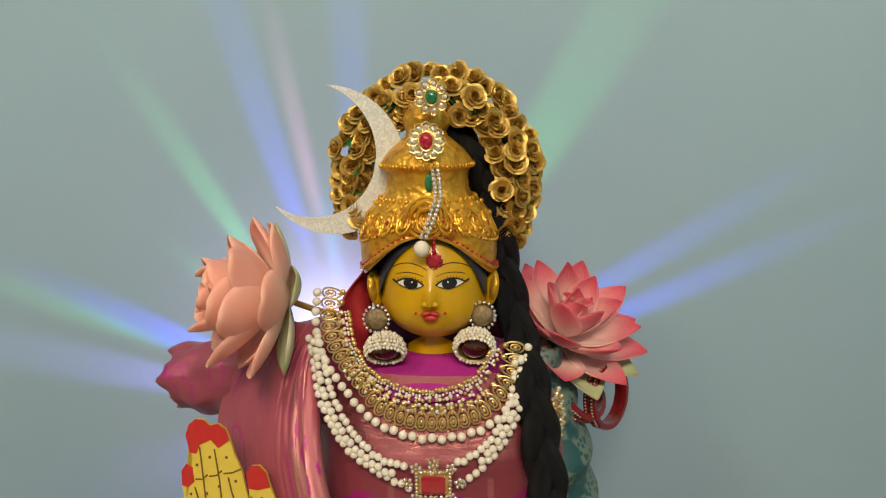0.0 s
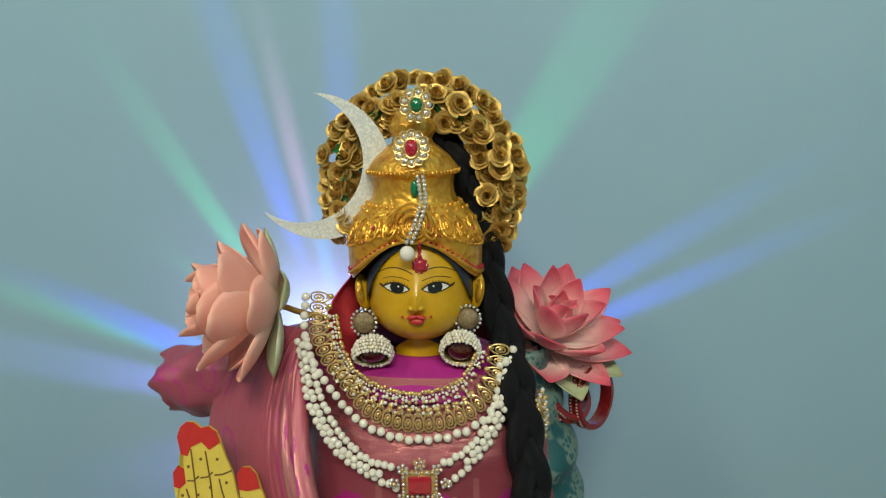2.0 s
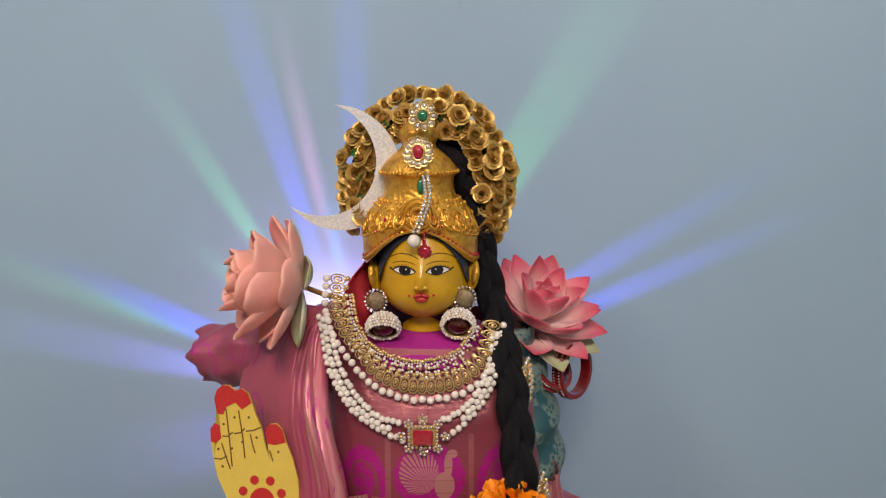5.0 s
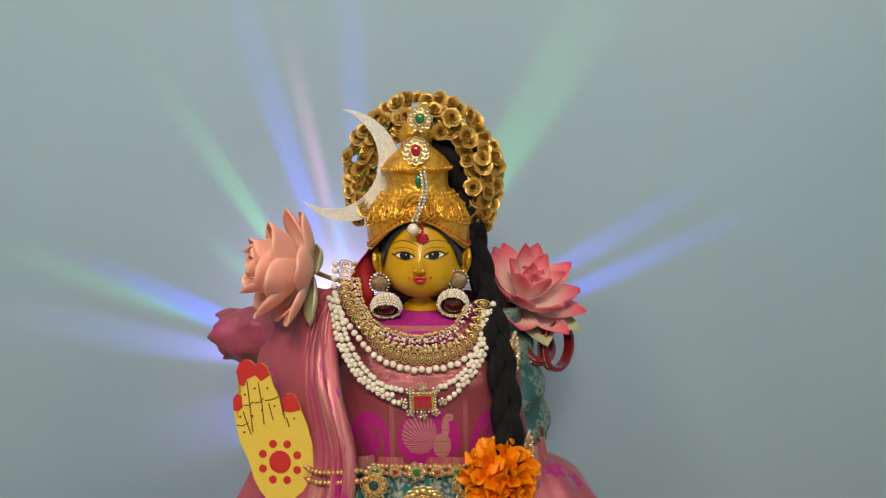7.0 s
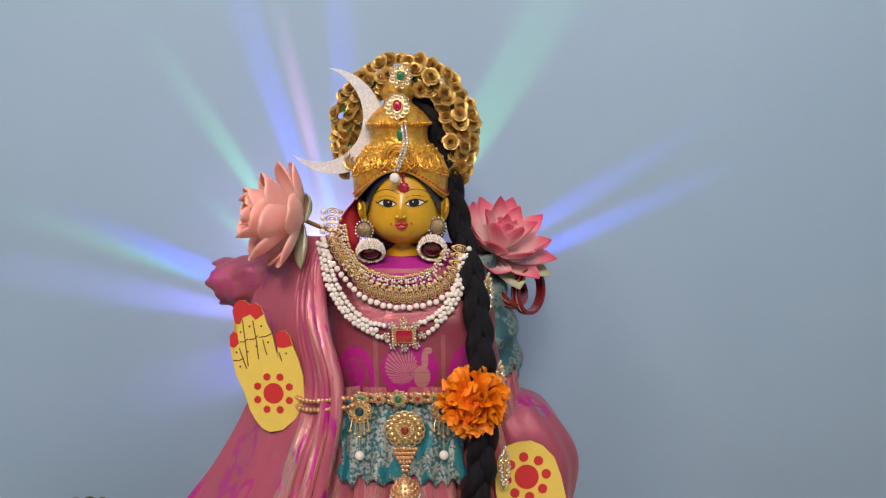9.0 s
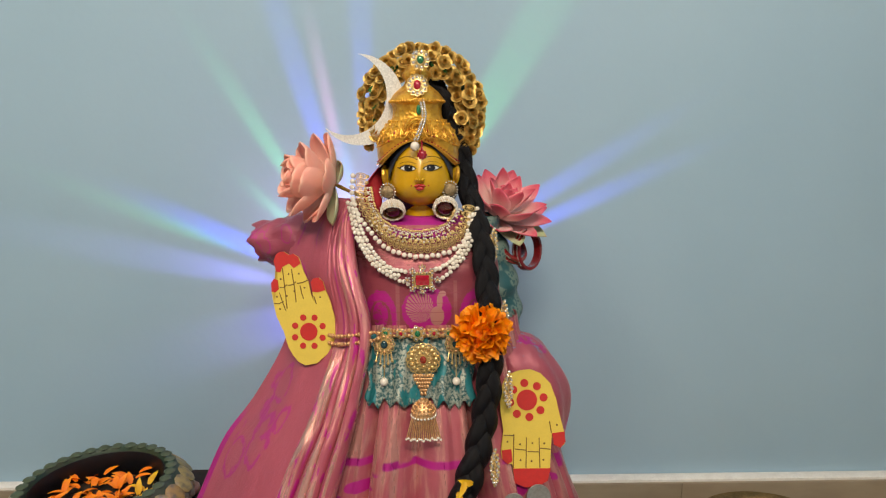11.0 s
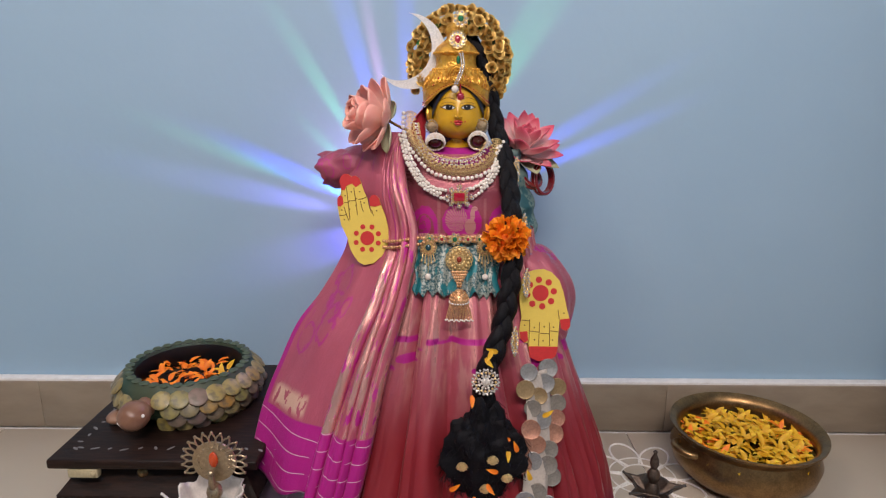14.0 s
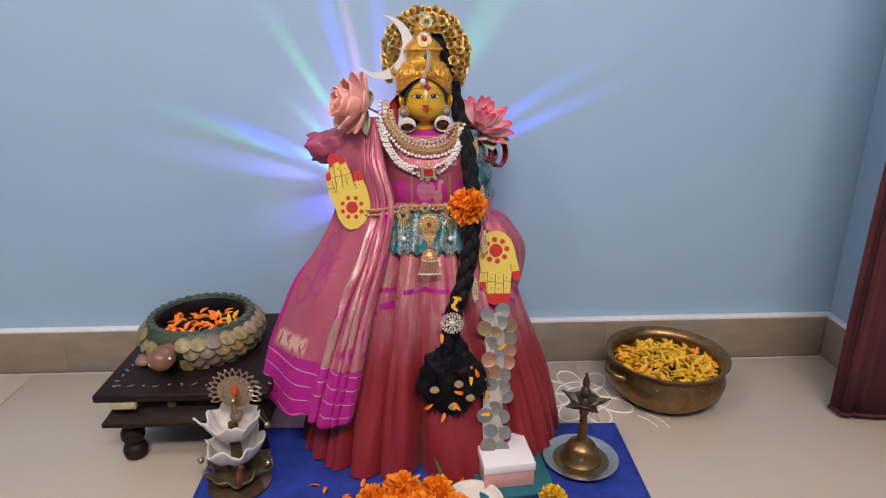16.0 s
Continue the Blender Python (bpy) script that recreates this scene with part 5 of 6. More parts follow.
def palm(at, unit, centre, outline, tips, lines, dots, turn, label, ring_size):
    """A cut-out palm; its drawing is given round the middle of its red sun."""
    ob = thing("paper_palm", label, "paper ornament", "paper palms", at=at)
    m = Matrix.Translation(at) @ turn
    put = lambda pts: [((x - centre[0]) * unit, (centre[1] - y) * unit) for x, y in pts]
    part("card", Build().slab(put(outline), 0.0022), PAPER, ob, m=m, smooth=False)
    for tip in tips:
        part("fingertip", Build().slab(put(tip), 0.0008, pose(0, -0.0006, 0)), RED_PAPER, ob, "red coloured fingertip", m=m, smooth=False)
    big, small, reach, skip = ring_size
    part("sun", Build().slab(disc(0, 0, big * unit, 28), 0.0008, pose(0, -0.0006, 0)), RED_PAPER, ob, "red painted disc", m=m, smooth=False)
    for k in range(8):
        w = 2 * math.pi * (k + skip) / 8
        part("sun_dot", Build().slab(disc(math.cos(w) * reach * unit, math.sin(w) * reach * unit, small * unit, 14), 0.0008, pose(0, -0.0006, 0)), RED_PAPER, ob, m=m, smooth=False)
    b = Build()
    for line in lines:
        b.tube([(x, -0.0002, z) for x, z in put(line)], 0.00055, 5)
    for d in dots:
        b.ball((put([d])[0][0], -0.0002, put([d])[0][1]), (0.0011, 0.0005, 0.0011), 8)
    part("ink_drawing", b, INK, ob, "finger lines drawn in brown ink", m=m)
    return ob


palm((-0.1295, 0.387, 0.4335), 0.000238, (362, 568),
     [(345, 728), (312, 712), (285, 680), (262, 640), (240, 570), (205, 500), (190, 440), (180, 385), (178, 338), (192, 318), (210, 326), (215, 360), (203, 290), (190, 235), (200, 205), (218, 190), (240, 190), (262, 206), (285, 200), (308, 214), (320, 240), (335, 285), (357, 330), (372, 395), (386, 428), (378, 380), (371, 334), (385, 314), (408, 312), (428, 330), (442, 372), (465, 425), (486, 500), (490, 580), (480, 635), (455, 670), (430, 692), (400, 718)],
     [[(180, 380), (178, 338), (192, 318), (210, 326), (216, 368), (198, 384)], [(203, 285), (190, 235), (200, 205), (218, 190), (240, 190), (262, 206), (285, 200), (308, 214), (321, 245), (288, 268), (265, 246), (232, 262), (222, 288)], [(378, 378), (371, 334), (385, 314), (408, 312), (428, 330), (441, 371), (405, 381)]],
     [[(232, 268), (244, 360), (256, 460)], [(276, 272), (292, 360), (300, 430)], [(318, 350), (328, 390), (336, 412)], [(386, 400), (398, 436)], [(220, 360), (240, 360), (256, 346)], [(262, 350), (284, 346), (298, 332)], [(304, 340), (330, 336), (356, 324)], [(192, 436), (216, 438), (238, 426)], [(218, 384), (234, 430), (250, 470)]],
     [(224, 320), (262, 296), (312, 294), (206, 404), (254, 400), (291, 377), (340, 360), (416, 404), (222, 462)], pose(0, 0, 0, -11, 0, -5),
     "yellow paper cut-out palm with red fingertips and a red sun", (42, 15, 72, 0.5))
palm((0.1115, 0.346, 0.3665), 0.00040, (512, 270),
     [(495, 190), (525, 188), (552, 200), (578, 228), (592, 270), (602, 320), (613, 365), (612, 392), (598, 401), (582, 392), (578, 358), (574, 400), (570, 450), (562, 488), (535, 502), (500, 503), (472, 490), (468, 440), (455, 440), (440, 425), (438, 400), (446, 350), (440, 300), (440, 255), (450, 220), (470, 198)],
     [[(578, 362), (612, 358), (614, 385), (600, 401), (582, 392)], [(440, 402), (466, 400), (468, 432), (455, 440), (441, 426)], [(469, 452), (571, 455), (562, 488), (535, 502), (500, 503), (472, 490)]],
     [[(474, 360), (470, 450)], [(508, 370), (504, 452)], [(542, 372), (542, 452)], [(572, 330), (576, 360)], [(446, 362), (474, 364)], [(476, 400), (506, 404)], [(510, 408), (542, 410)], [(544, 400), (572, 404)]],
     [(456, 380), (490, 388), (524, 386), (556, 388), (490, 430), (520, 434), (552, 432), (592, 340)], pose(0, 0, 0, -13, 0, 3),
     "yellow paper cut-out palm pointing down with red fingertips", (28, 11, 46, 0.15))

# ---- strip of coins ----
strip = thing("coin_strip", "strip of overlapping coins falling from the paper palm", "coins")


def strip_fn(u, v):
    z = 0.266 - 0.251 * v
    x = 0.087 + 0.034 * u + 0.004 * math.sin(v * 7)
    return Vector((x, lap(x, z) - 0.018, z))


part("paper", Build().grid(strip_fn, 6, 40), simple("cream_paper", (0.42, 0.37, 0.32), 0.7), strip, "cream paper backing", solid=0.001)
COINS = [Build().lathe([(0, -0.0009), (0.0122, -0.0009), (0.0128, -0.0005), (0.0128, 0.0005), (0.0122, 0.0010), (0.0112, 0.0007), (0, 0.0007)], seg=28).mesh("coin", m)
         for m in (simple("steel_coin", (0.32, 0.32, 0.31), 0.38, 0.7, 0.2, 300, 0.3), simple("brass_coin", (0.36, 0.25, 0.13), 0.4, 0.7, 0.25, 300, 0.3), simple("copper_coin", (0.45, 0.22, 0.15), 0.38, 0.7, 0.25, 300, 0.3), simple("worn_coin", (0.26, 0.24, 0.21), 0.45, 0.6, 0.25, 300, 0.3))]
rng = random.Random(12)
for x, z, kind in ((0.094, 0.268, 0), (0.122, 0.267, 0), (0.089, 0.247, 1), (0.117, 0.250, 0), (0.135, 0.240, 1), (0.108, 0.236, 1), (0.099, 0.222, 3), (0.134, 0.222, 3), (0.133, 0.203, 2), (0.096, 0.197, 2), (0.112, 0.206, 0), (0.128, 0.186, 2), (0.104, 0.178, 2), (0.085, 0.178, 2),
                   (0.121, 0.168, 3), (0.098, 0.158, 0), (0.119, 0.150, 3), (0.124, 0.135, 3), (0.084, 0.156, 2), (0.104, 0.120, 3), (0.087, 0.112, 0), (0.118, 0.104, 0), (0.096, 0.088, 0), (0.120, 0.080, 0), (0.092, 0.064, 3), (0.114, 0.056, 0)):
    y = lap(x, z) - 0.020 - rng.uniform(0, 0.0025)
    part("coin", COINS[kind], None, strip, m=Matrix.Translation((x, y, z)) @ pose(0, 0, 0, 90 - 16 + rng.uniform(-5, 5), rng.uniform(-5, 5), 0) @ Matrix.Scale(rng.uniform(0.9, 1.06), 4))

# ---- mat, stool and turtle planter ----
n = Nodes("royal_blue_cloth", 0.75)
n.colour(n.mix(n.step(n.noise(30, 4), 0.35, 0.7), (0.008, 0.028, 0.22), (0.014, 0.045, 0.32)))
n.bump(n.math("ADD", n.noise(600, 2), n.noise(18, 3)), 0.3, 0.002)


def mat_fn(u, v):
    x = (-0.395 + 0.745 * u) * (1 - 0.012 * v) + 0.002
    y = 0.388 - 0.014 * u - 0.36 * v
    return Vector((x, y, 0.0028 + 0.0012 * noise.noise(Vector((x * 12, y * 12, 1)))))


tagged(part("floor_mat", Build().grid(mat_fn, 60, 40), n.mat, solid=0.0022), "royal blue cloth mat spread on the floor", "mat")

n = Nodes("dark_carved_wood", 0.5, spec=0.2)
grain = n.noise(26, 5, stretch=(1, 7, 7), warp=0.6)
n.colour(n.mix(n.step(grain, 0.3, 0.75), (0.009, 0.005, 0.004), (0.026, 0.012, 0.008)))
n.bump(grain, 0.25, 0.001)
DARK_WOOD = n.mat
BRASS = simple("old_brass", (0.25, 0.15, 0.065), 0.34, 0.9, 0.3, 60, 0.12)
stool = thing("wooden_stool", "low dark carved wooden stool with turned legs and brass studs", "stool", at=(-0.39, 0.42, 0))
X0, X1, Y0, Y1 = -0.565, -0.275, 0.280, 0.600
part("top", Build().box((X0, Y0, 0.131), (X1, Y1, 0.145), 0.003), DARK_WOOD, stool)
b = Build()


def apron(u, v):
    w = u * 4
    k = int(w) % 4
    s = w - int(w)
    inset = 0.030 - 0.026 * v ** 1.5
    corners = [(X0 + inset, Y0 + inset), (X1 - inset, Y0 + inset), (X1 - inset, Y1 - inset), (X0 + inset, Y1 - inset)]
    p, q = Vector(corners[k]), Vector(corners[(k + 1) % 4])
    x, y = p.lerp(q, s)
    return Vector((x, y, 0.131 - 0.044 * v))


b.grid(apron, 40, 10, 0, wrap=True)
b.box((X0 + 0.004, Y0 + 0.004, 0.079), (X1 - 0.004, Y1 - 0.004, 0.0868), 0.002)
part("apron", b, DARK_WOOD, stool, "flared apron with a moulded lower board")
LEG = Build().lathe([(0.0, 0.0), (0.012, 0.0), (0.019, 0.006), (0.021, 0.016), (0.018, 0.026), (0.013, 0.030), (0.016, 0.034), (0.020, 0.042), (0.020, 0.052), (0.016, 0.060), (0.013, 0.063), (0.018, 0.068), (0.022, 0.072), (0.022, 0.080)], seg=24).mesh("leg", DARK_WOOD)
for x in (X0 + 0.038, X1 - 0.038):
    for y in (Y0 + 0.036, Y1 - 0.036):
        part("leg", LEG, None, stool, m=pose(x, y, 0))
STUD = Build().lathe([(0, 0.004), (0.004, 0.0035), (0.006, 0.0015), (0.008, 0.0), (0.008, -0.002)], seg=14).mesh("stud", BRASS)
for x in (-0.445, -0.335):
    part("stud", STUD, None, stool, "worn brass stud", m=pose(x, Y0 + 0.0215, 0.112, 90, 0, 0))
part("bracket", Build().box((-0.538, Y0 + 0.001, 0.117), (-0.496, Y0 + 0.012, 0.1305), 0.002).ball((-0.502, Y0 + 0.0, 0.124), (0.004, 0.002, 0.004), 10), simple("cream_inlay", (0.42, 0.36, 0.22), 0.5), stool, "pale inlaid bracket at the corner")
INLAY = simple("grey_inlay", (0.16, 0.15, 0.15), 0.5)
b = Build()
rng = random.Random(5)
for k in range(30):
    s = k / 29
    x, y = (X0 + 0.02 + 0.31 * s, Y0 + 0.03 + rng.uniform(-0.003, 0.003)) if k % 2 else (X0 + 0.024 + rng.uniform(-0.003, 0.003), Y0 + 0.03 + 0.27 * s)
    b.ball((x, y, 0.1452), (0.006 * rng.uniform(0.5, 1.2), 0.0022, 0.0005), 8, 0, pose(0, 0, 0, 0, 0, rng.uniform(0, 180)))
part("inlay", b, INLAY, stool, "small grey inlaid flecks")

# turtle-shaped bowl with overlapping round scales
TURTLE = Vector((-0.432, 0.458, 0.145))
turtle = thing("turtle_planter", "painted turtle shaped clay bowl covered with round scales", "planter", at=TURTLE)
n = Nodes("green_glazed_clay", 0.5)
n.colour(n.mix(n.step(n.noise(16, 4), 0.35, 0.65), (0.010, 0.045, 0.028), (0.045, 0.060, 0.030)))
n.bump(n.noise(60), 0.3, 0.002)
part("shell", Build().lathe([(0.0, 0.0), (0.07, 0.0), (0.092, 0.012), (0.105, 0.030), (0.107, 0.046), (0.101, 0.060), (0.092, 0.069), (0.086, 0.069), (0.082, 0.062), (0.076, 0.024), (0.0, 0.020)], TURTLE, 48), [n.mat], turtle, "green glazed clay body")
# inner wall coloured black down to the filling
part("inside", Build().lathe([(0.0762, 0.030), (0.0815, 0.0635), (0.0810, 0.064)], TURTLE, 40), simple("black_inner_wall", (0.006, 0.006, 0.009), 0.5), turtle, "black inner wall", solid=0.001)
n = Nodes("painted_scale", 0.38)
info = n.add("ShaderNodeObjectInfo")
ramp = n.add("ShaderNodeValToRGB")
ramp.color_ramp.elements[0].color, ramp.color_ramp.elements[1].color = (0.28, 0.22, 0.06, 1), (0.36, 0.20, 0.05, 1)
for at, colour in ((0.3, (0.33, 0.26, 0.11)), (0.55, (0.17, 0.11, 0.10)), (0.8, (0.22, 0.20, 0.07))):
    e = ramp.color_ramp.elements.new(at)
    e.color = (*colour, 1)
n.link(info.outputs["Random"], ramp.inputs[0])
n.colour(n.mix(n.step(n.noise(90, 4), 0.4, 0.75), ramp.outputs[0], (0.10, 0.09, 0.06)))
SCALE = Build().lathe([(0, 0.0016), (0.008, 0.0014), (0.0136, 0.0008), (0.0150, 0.0), (0.0150, -0.0016), (0.0, -0.0016)], seg=14).mesh("scale", n.mat)
for row, (r, h, count, lean) in enumerate(((0.097, 0.012, 24, 86), (0.1065, 0.026, 25, 74), (0.1095, 0.041, 26, 60), (0.1060, 0.054, 26, 44))):
    for k in range(count):
        a = 360 * (k + 0.5 * (row % 2)) / count
        gap = (a - 256) % 360
        if gap < 14 or gap > 346 or (row == 3 and 222 < a < 262):
            continue
        part("scale", SCALE, None, turtle, m=Matrix.Translation(TURTLE) @ pose(0, 0, 0, 0, 0, a) @ pose(r, 0, h, 0, lean, 0))
b = Build()
for k in range(32):
    w = 2 * math.pi * k / 32
    b.ball(TURTLE + Vector((0.089 * math.cos(w), 0.089 * math.sin(w), 0.069)), (0.0078, 0.0078, 0.0026), 8)
part("rim", b, simple("olive_trim", (0.05, 0.075, 0.042), 0.5), turtle, "scalloped olive green rim")
h = TURTLE + Vector((-0.030, -0.128, 0.041))
n = Nodes("brown_glaze", 0.35)
n.colour(n.mix(n.step(n.noise(22, 4), 0.35, 0.7), (0.18, 0.08, 0.045), (0.30, 0.17, 0.11)))
head = part("head", Build().ball(h, (0.022, 0.025, 0.021), 24).tube([h + Vector((0.002, 0.012, 0)), h + Vector((0.008, 0.04, 0.0))], 0.015, 14), n.mat, turtle, "rounded brown glazed head")
part("mouth", Build().tube([h + Vector((-0.016 + 0.004 * k, -0.0165 - 0.0028 * k + 0.0004 * k * k, -0.003 - 0.0015 * (k % 3))) for k in range(5)], 0.0012, 6), WHITE, head, "pale painted mouth line")
part("eye", Build().ball(h + Vector((0.019, -0.012, 0.006)), 0.0026, 10), WHITE, head)
for dx, dy in ((-0.085, -0.072), (0.085, 0.07), (-0.085, 0.07)):
    part("foot", Build().ball(TURTLE + Vector((dx, dy, 0.009)), (0.017, 0.02, 0.0095), 14), n.mat, turtle, "stubby brown foot")
rng = random.Random(31)
spots = []
for k in range(84):
    w, r = rng.uniform(0, 6.28), 0.068 * math.sqrt(rng.random())
    x, y = r * math.cos(w), r * math.sin(w)
    spots.append((TURTLE.x + x, TURTLE.y + y, TURTLE.z + 0.034 + rng.uniform(0, 0.012), rng.uniform(0, 6.28), rng.uniform(0, 50)))
part("filling", Build().lathe([(0.0, 0.034), (0.05, 0.033), (0.077, 0.030)], TURTLE, 24), simple("dark_filling", (0.02, 0.012, 0.008), 0.9, vary=0.4), turtle, "dark filling under the petals")
confetti("orange_petals", "loose orange marigold petals filling the turtle bowl", ORANGE, [s for s in spots if s[0] < TURTLE.x + 0.03], 0.022, 0.0045, 1)
confetti("yellow_petals", "loose yellow flower petals in the turtle bowl", YELLOW_PETAL, [s for s in spots if s[0] >= TURTLE.x + 0.03], 0.022, 0.0045, 2)

# ---- tiered ornament with peacock ----
SILVER = simple("tarnished_silver", (0.40, 0.31, 0.20), 0.3, 0.85, 0.3, 200, 0.3)
SHELL = simple("milky_white_shell", (0.60, 0.56, 0.51), 0.4, vary=0.12, scale=60)
stand = thing("peacock_stand", "tiered stand of white flower cups topped by a silver peacock", "ornament", at=(-0.32, 0.235, 0.004))
c = Vector((-0.322, 0.232, 0.0))


def cup(z, r, petals, depth, name, label, mat):
    def fn(u, v):
        w = 2 * math.pi * u
        lobe = 1 + 0.07 * v * math.cos(w * petals) + 0.05 * v * math.cos(w * petals * 2 + 1) + 0.22 * v * noise.noise(Vector((math.cos(w) * 2.2, math.sin(w) * 2.2, z * 40)))
        rr = (0.010 + (r - 0.010) * v ** 0.55) * lobe
        return c + Vector((rr * math.cos(w), rr * math.sin(w), z + depth * v ** 1.6 + 0.003 * v * math.sin(w * petals) + 0.010 * v * noise.noise(Vector((math.cos(w) * 3, math.sin(w) * 3, z * 40 + 5)))))
    return part(name, Build().grid(fn, 72, 10, 0, wrap=True), mat, stand, label, solid=0.0018)


part("foot", Build().lathe([(0, 0.004), (0.052, 0.004), (0.052, 0.008), (0.03, 0.016), (0.012, 0.024), (0.010, 0.05), (0.008, 0.12), (0, 0.122)], c, 28), simple("dark_bronze", (0.14, 0.09, 0.05), 0.4, 0.7, 0.4), stand, "bronze foot and stem")
cup(0.018, 0.050, 5, 0.022, "cup", "low bronze flower cup", simple("bronze_cup", (0.20, 0.15, 0.09), 0.4, 0.6, 0.4))
cup(0.052, 0.045, 6, 0.036, "cup", "white flower cup", SHELL)
cup(0.096, 0.043, 7, 0.036, "cup", "white flower cup with wavy edge", SHELL)
fan = part("fan", Build().lathe([(0, -0.0015), (0.028, -0.0015), (0.028, 0.0012), (0.0, 0.0025)], c + Vector((0.010, 0.0, 0.176)), 28, 0, pose(0, 0, 0, 90, 0, 0)), SILVER, stand, "silver fan tail of the peacock")
for k in range(15):
    w = radians(-22 + 224 * k / 14)
    d = Vector((math.cos(w), 0, math.sin(w)))
    s = Vector((-d.z, 0, d.x))
    o = c + Vector((0.010, -0.001, 0.176))
    b = Build().tube([o + d * (0.022 + 0.019 * q) + s * (0.0045 * math.sin(math.pi * q)) for q in (0, 0.25, 0.5, 0.75, 1)], 0.0012, 5)
    b.tube([o + d * (0.022 + 0.019 * q) - s * (0.0045 * math.sin(math.pi * q)) for q in (0, 0.25, 0.5, 0.75, 1)], 0.0012, 5)
    b.ball(o + d * 0.041, 0.0021, 8)
    part("feather", b, SILVER, fan)
    part("bead", Build().ball(o + d * 0.0205 + Vector((0, -0.001, 0)), 0.0018, 8), SILVER, fan)
part("jewel", Build().ball(c + Vector((0.010, -0.003, 0.180)), (0.006, 0.003, 0.011), 14), simple("orange_enamel", (0.55, 0.06, 0.01), 0.25, coat=0.5), fan, "red and orange enamel drop")
part("peacock_body", Build().ball(c + Vector((0.010, -0.008, 0.138)), (0.010, 0.011, 0.012), 16).tube(along([c + Vector((0.010, -0.010, 0.142)), c + Vector((0.010, -0.014, 0.155)), c + Vector((0.010, -0.012, 0.166))], 8), lambda s: 0.006 - 0.003 * s, 10).ball(c + Vector((0.010, -0.014, 0.168)), 0.0042, 10), SILVER, stand, "silver peacock body")
part("post", Build().tube([c + Vector((0, 0, 0.115)), c + Vector((0.008, -0.002, 0.135))], 0.004, 8), SILVER, stand)
for dx, dz in ((0.058, 0.122), (-0.055, 0.058), (-0.050, 0.034), (0.052, 0.05)):
    ball = part("bell", Build().ball(c + Vector((dx, -0.012, dz)), 0.0055, 10), SILVER, stand, "tiny silver bell")
    part("link", Build().tube([c + Vector((dx, -0.012, dz)), c + Vector((dx * 0.8, -0.008, dz + 0.014))], 0.0007, 5), SILVER, ball)
part("bottle", Build().lathe([(0, 0), (0.006, 0), (0.0075, 0.008), (0.006, 0.020), (0.0035, 0.028), (0.0045, 0.034), (0, 0.036)], c + Vector((0.014, -0.046, 0.036)), 14, 0, pose(0, 0, 0, 0, 8, 0)), simple("copper_figure", (0.30, 0.10, 0.05), 0.3, 0.7, 0.4), stand, "small copper vase")
part("quill", Build().tube([c + Vector((-0.042, -0.01, 0.12)), c + Vector((-0.056, -0.014, 0.139))], 0.0016, 6), WHITE, stand)

# ---- brass oil lamp on a plate ----
lp = Vector((0.2575, 0.262, 0.004))
plate = thing("steel_plate", "round steel plate with a raised rim under the lamp", "plate", at=lp)
STEEL = simple("brushed_steel", (0.50, 0.50, 0.49), 0.3, 0.9, 0.12, 80, 0.05)
part("dish", Build().lathe([(0, 0.0), (0.045, 0.0), (0.053, 0.006), (0.064, 0.009), (0.0645, 0.0105), (0.053, 0.0085), (0.044, 0.0022), (0, 0.0022)], lp, 48), STEEL, plate)
part("oil", Build().lathe([(0, 0.0052), (0.0515, 0.0052), (0.0518, 0.0048)], lp, 36), simple("dark_oil", (0.06, 0.045, 0.018), 0.1, vary=0.2), plate, "film of dark oil")
oil_lamp = thing("oil_lamp", "small brass oil lamp with five pointed wick bowl", "oil lamp", at=lp + Vector((0, 0, 0.0034)))
p = lp + Vector((0, 0, 0.0034))
part("base", Build().lathe([(0, 0), (0.034, 0.0), (0.035, 0.004), (0.030, 0.010), (0.027, 0.018), (0.027, 0.026), (0.022, 0.034), (0.010, 0.040), (0.0085, 0.046)], p, 36), BRASS, oil_lamp)
part("stem", Build().lathe([(0.0085, 0.040), (0.0075, 0.06), (0.0085, 0.064), (0.007, 0.068), (0.006, 0.09), (0.009, 0.098), (0.008, 0.103)], p, 20), simple("copper_brown_brass", (0.22, 0.12, 0.06), 0.35, 0.85, 0.3), oil_lamp)


def star(u, v):
    w = 2 * math.pi * u
    lobe = 0.026 + 0.014 * max(0, math.cos(w * 5 + 0.4)) ** 1.6
    r = lobe * v
    return p + Vector((r * math.cos(w), r * math.sin(w), 0.104 + 0.016 * v ** 2))


DARK_BRASS = simple("sooty_brass", (0.09, 0.065, 0.05), 0.45, 0.7, 0.4)
part("wick_bowl", Build().grid(star, 80, 8, 0, wrap=True), DARK_BRASS, oil_lamp, "sooty five pointed wick bowl", solid=0.002)
part("finial", Build().lathe([(0.009, 0.104), (0.009, 0.118), (0.005, 0.124), (0.008, 0.131), (0.0085, 0.138), (0.004, 0.145), (0.006, 0.151), (0.0055, 0.158), (0.002, 0.166), (0.003, 0.169), (0, 0.172)], p, 18), DARK_BRASS, oil_lamp)
for k in range(5):
    w = (2 * math.pi * k - 0.4) / 5
    part("wick", Build().tube([p + Vector((0.028 * math.cos(w), 0.028 * math.sin(w), 0.117)), p + Vector((0.043 * math.cos(w), 0.043 * math.sin(w), 0.122))], 0.0018, 6), simple("charred_cotton", (0.05, 0.045, 0.04), 0.9), oil_lamp)

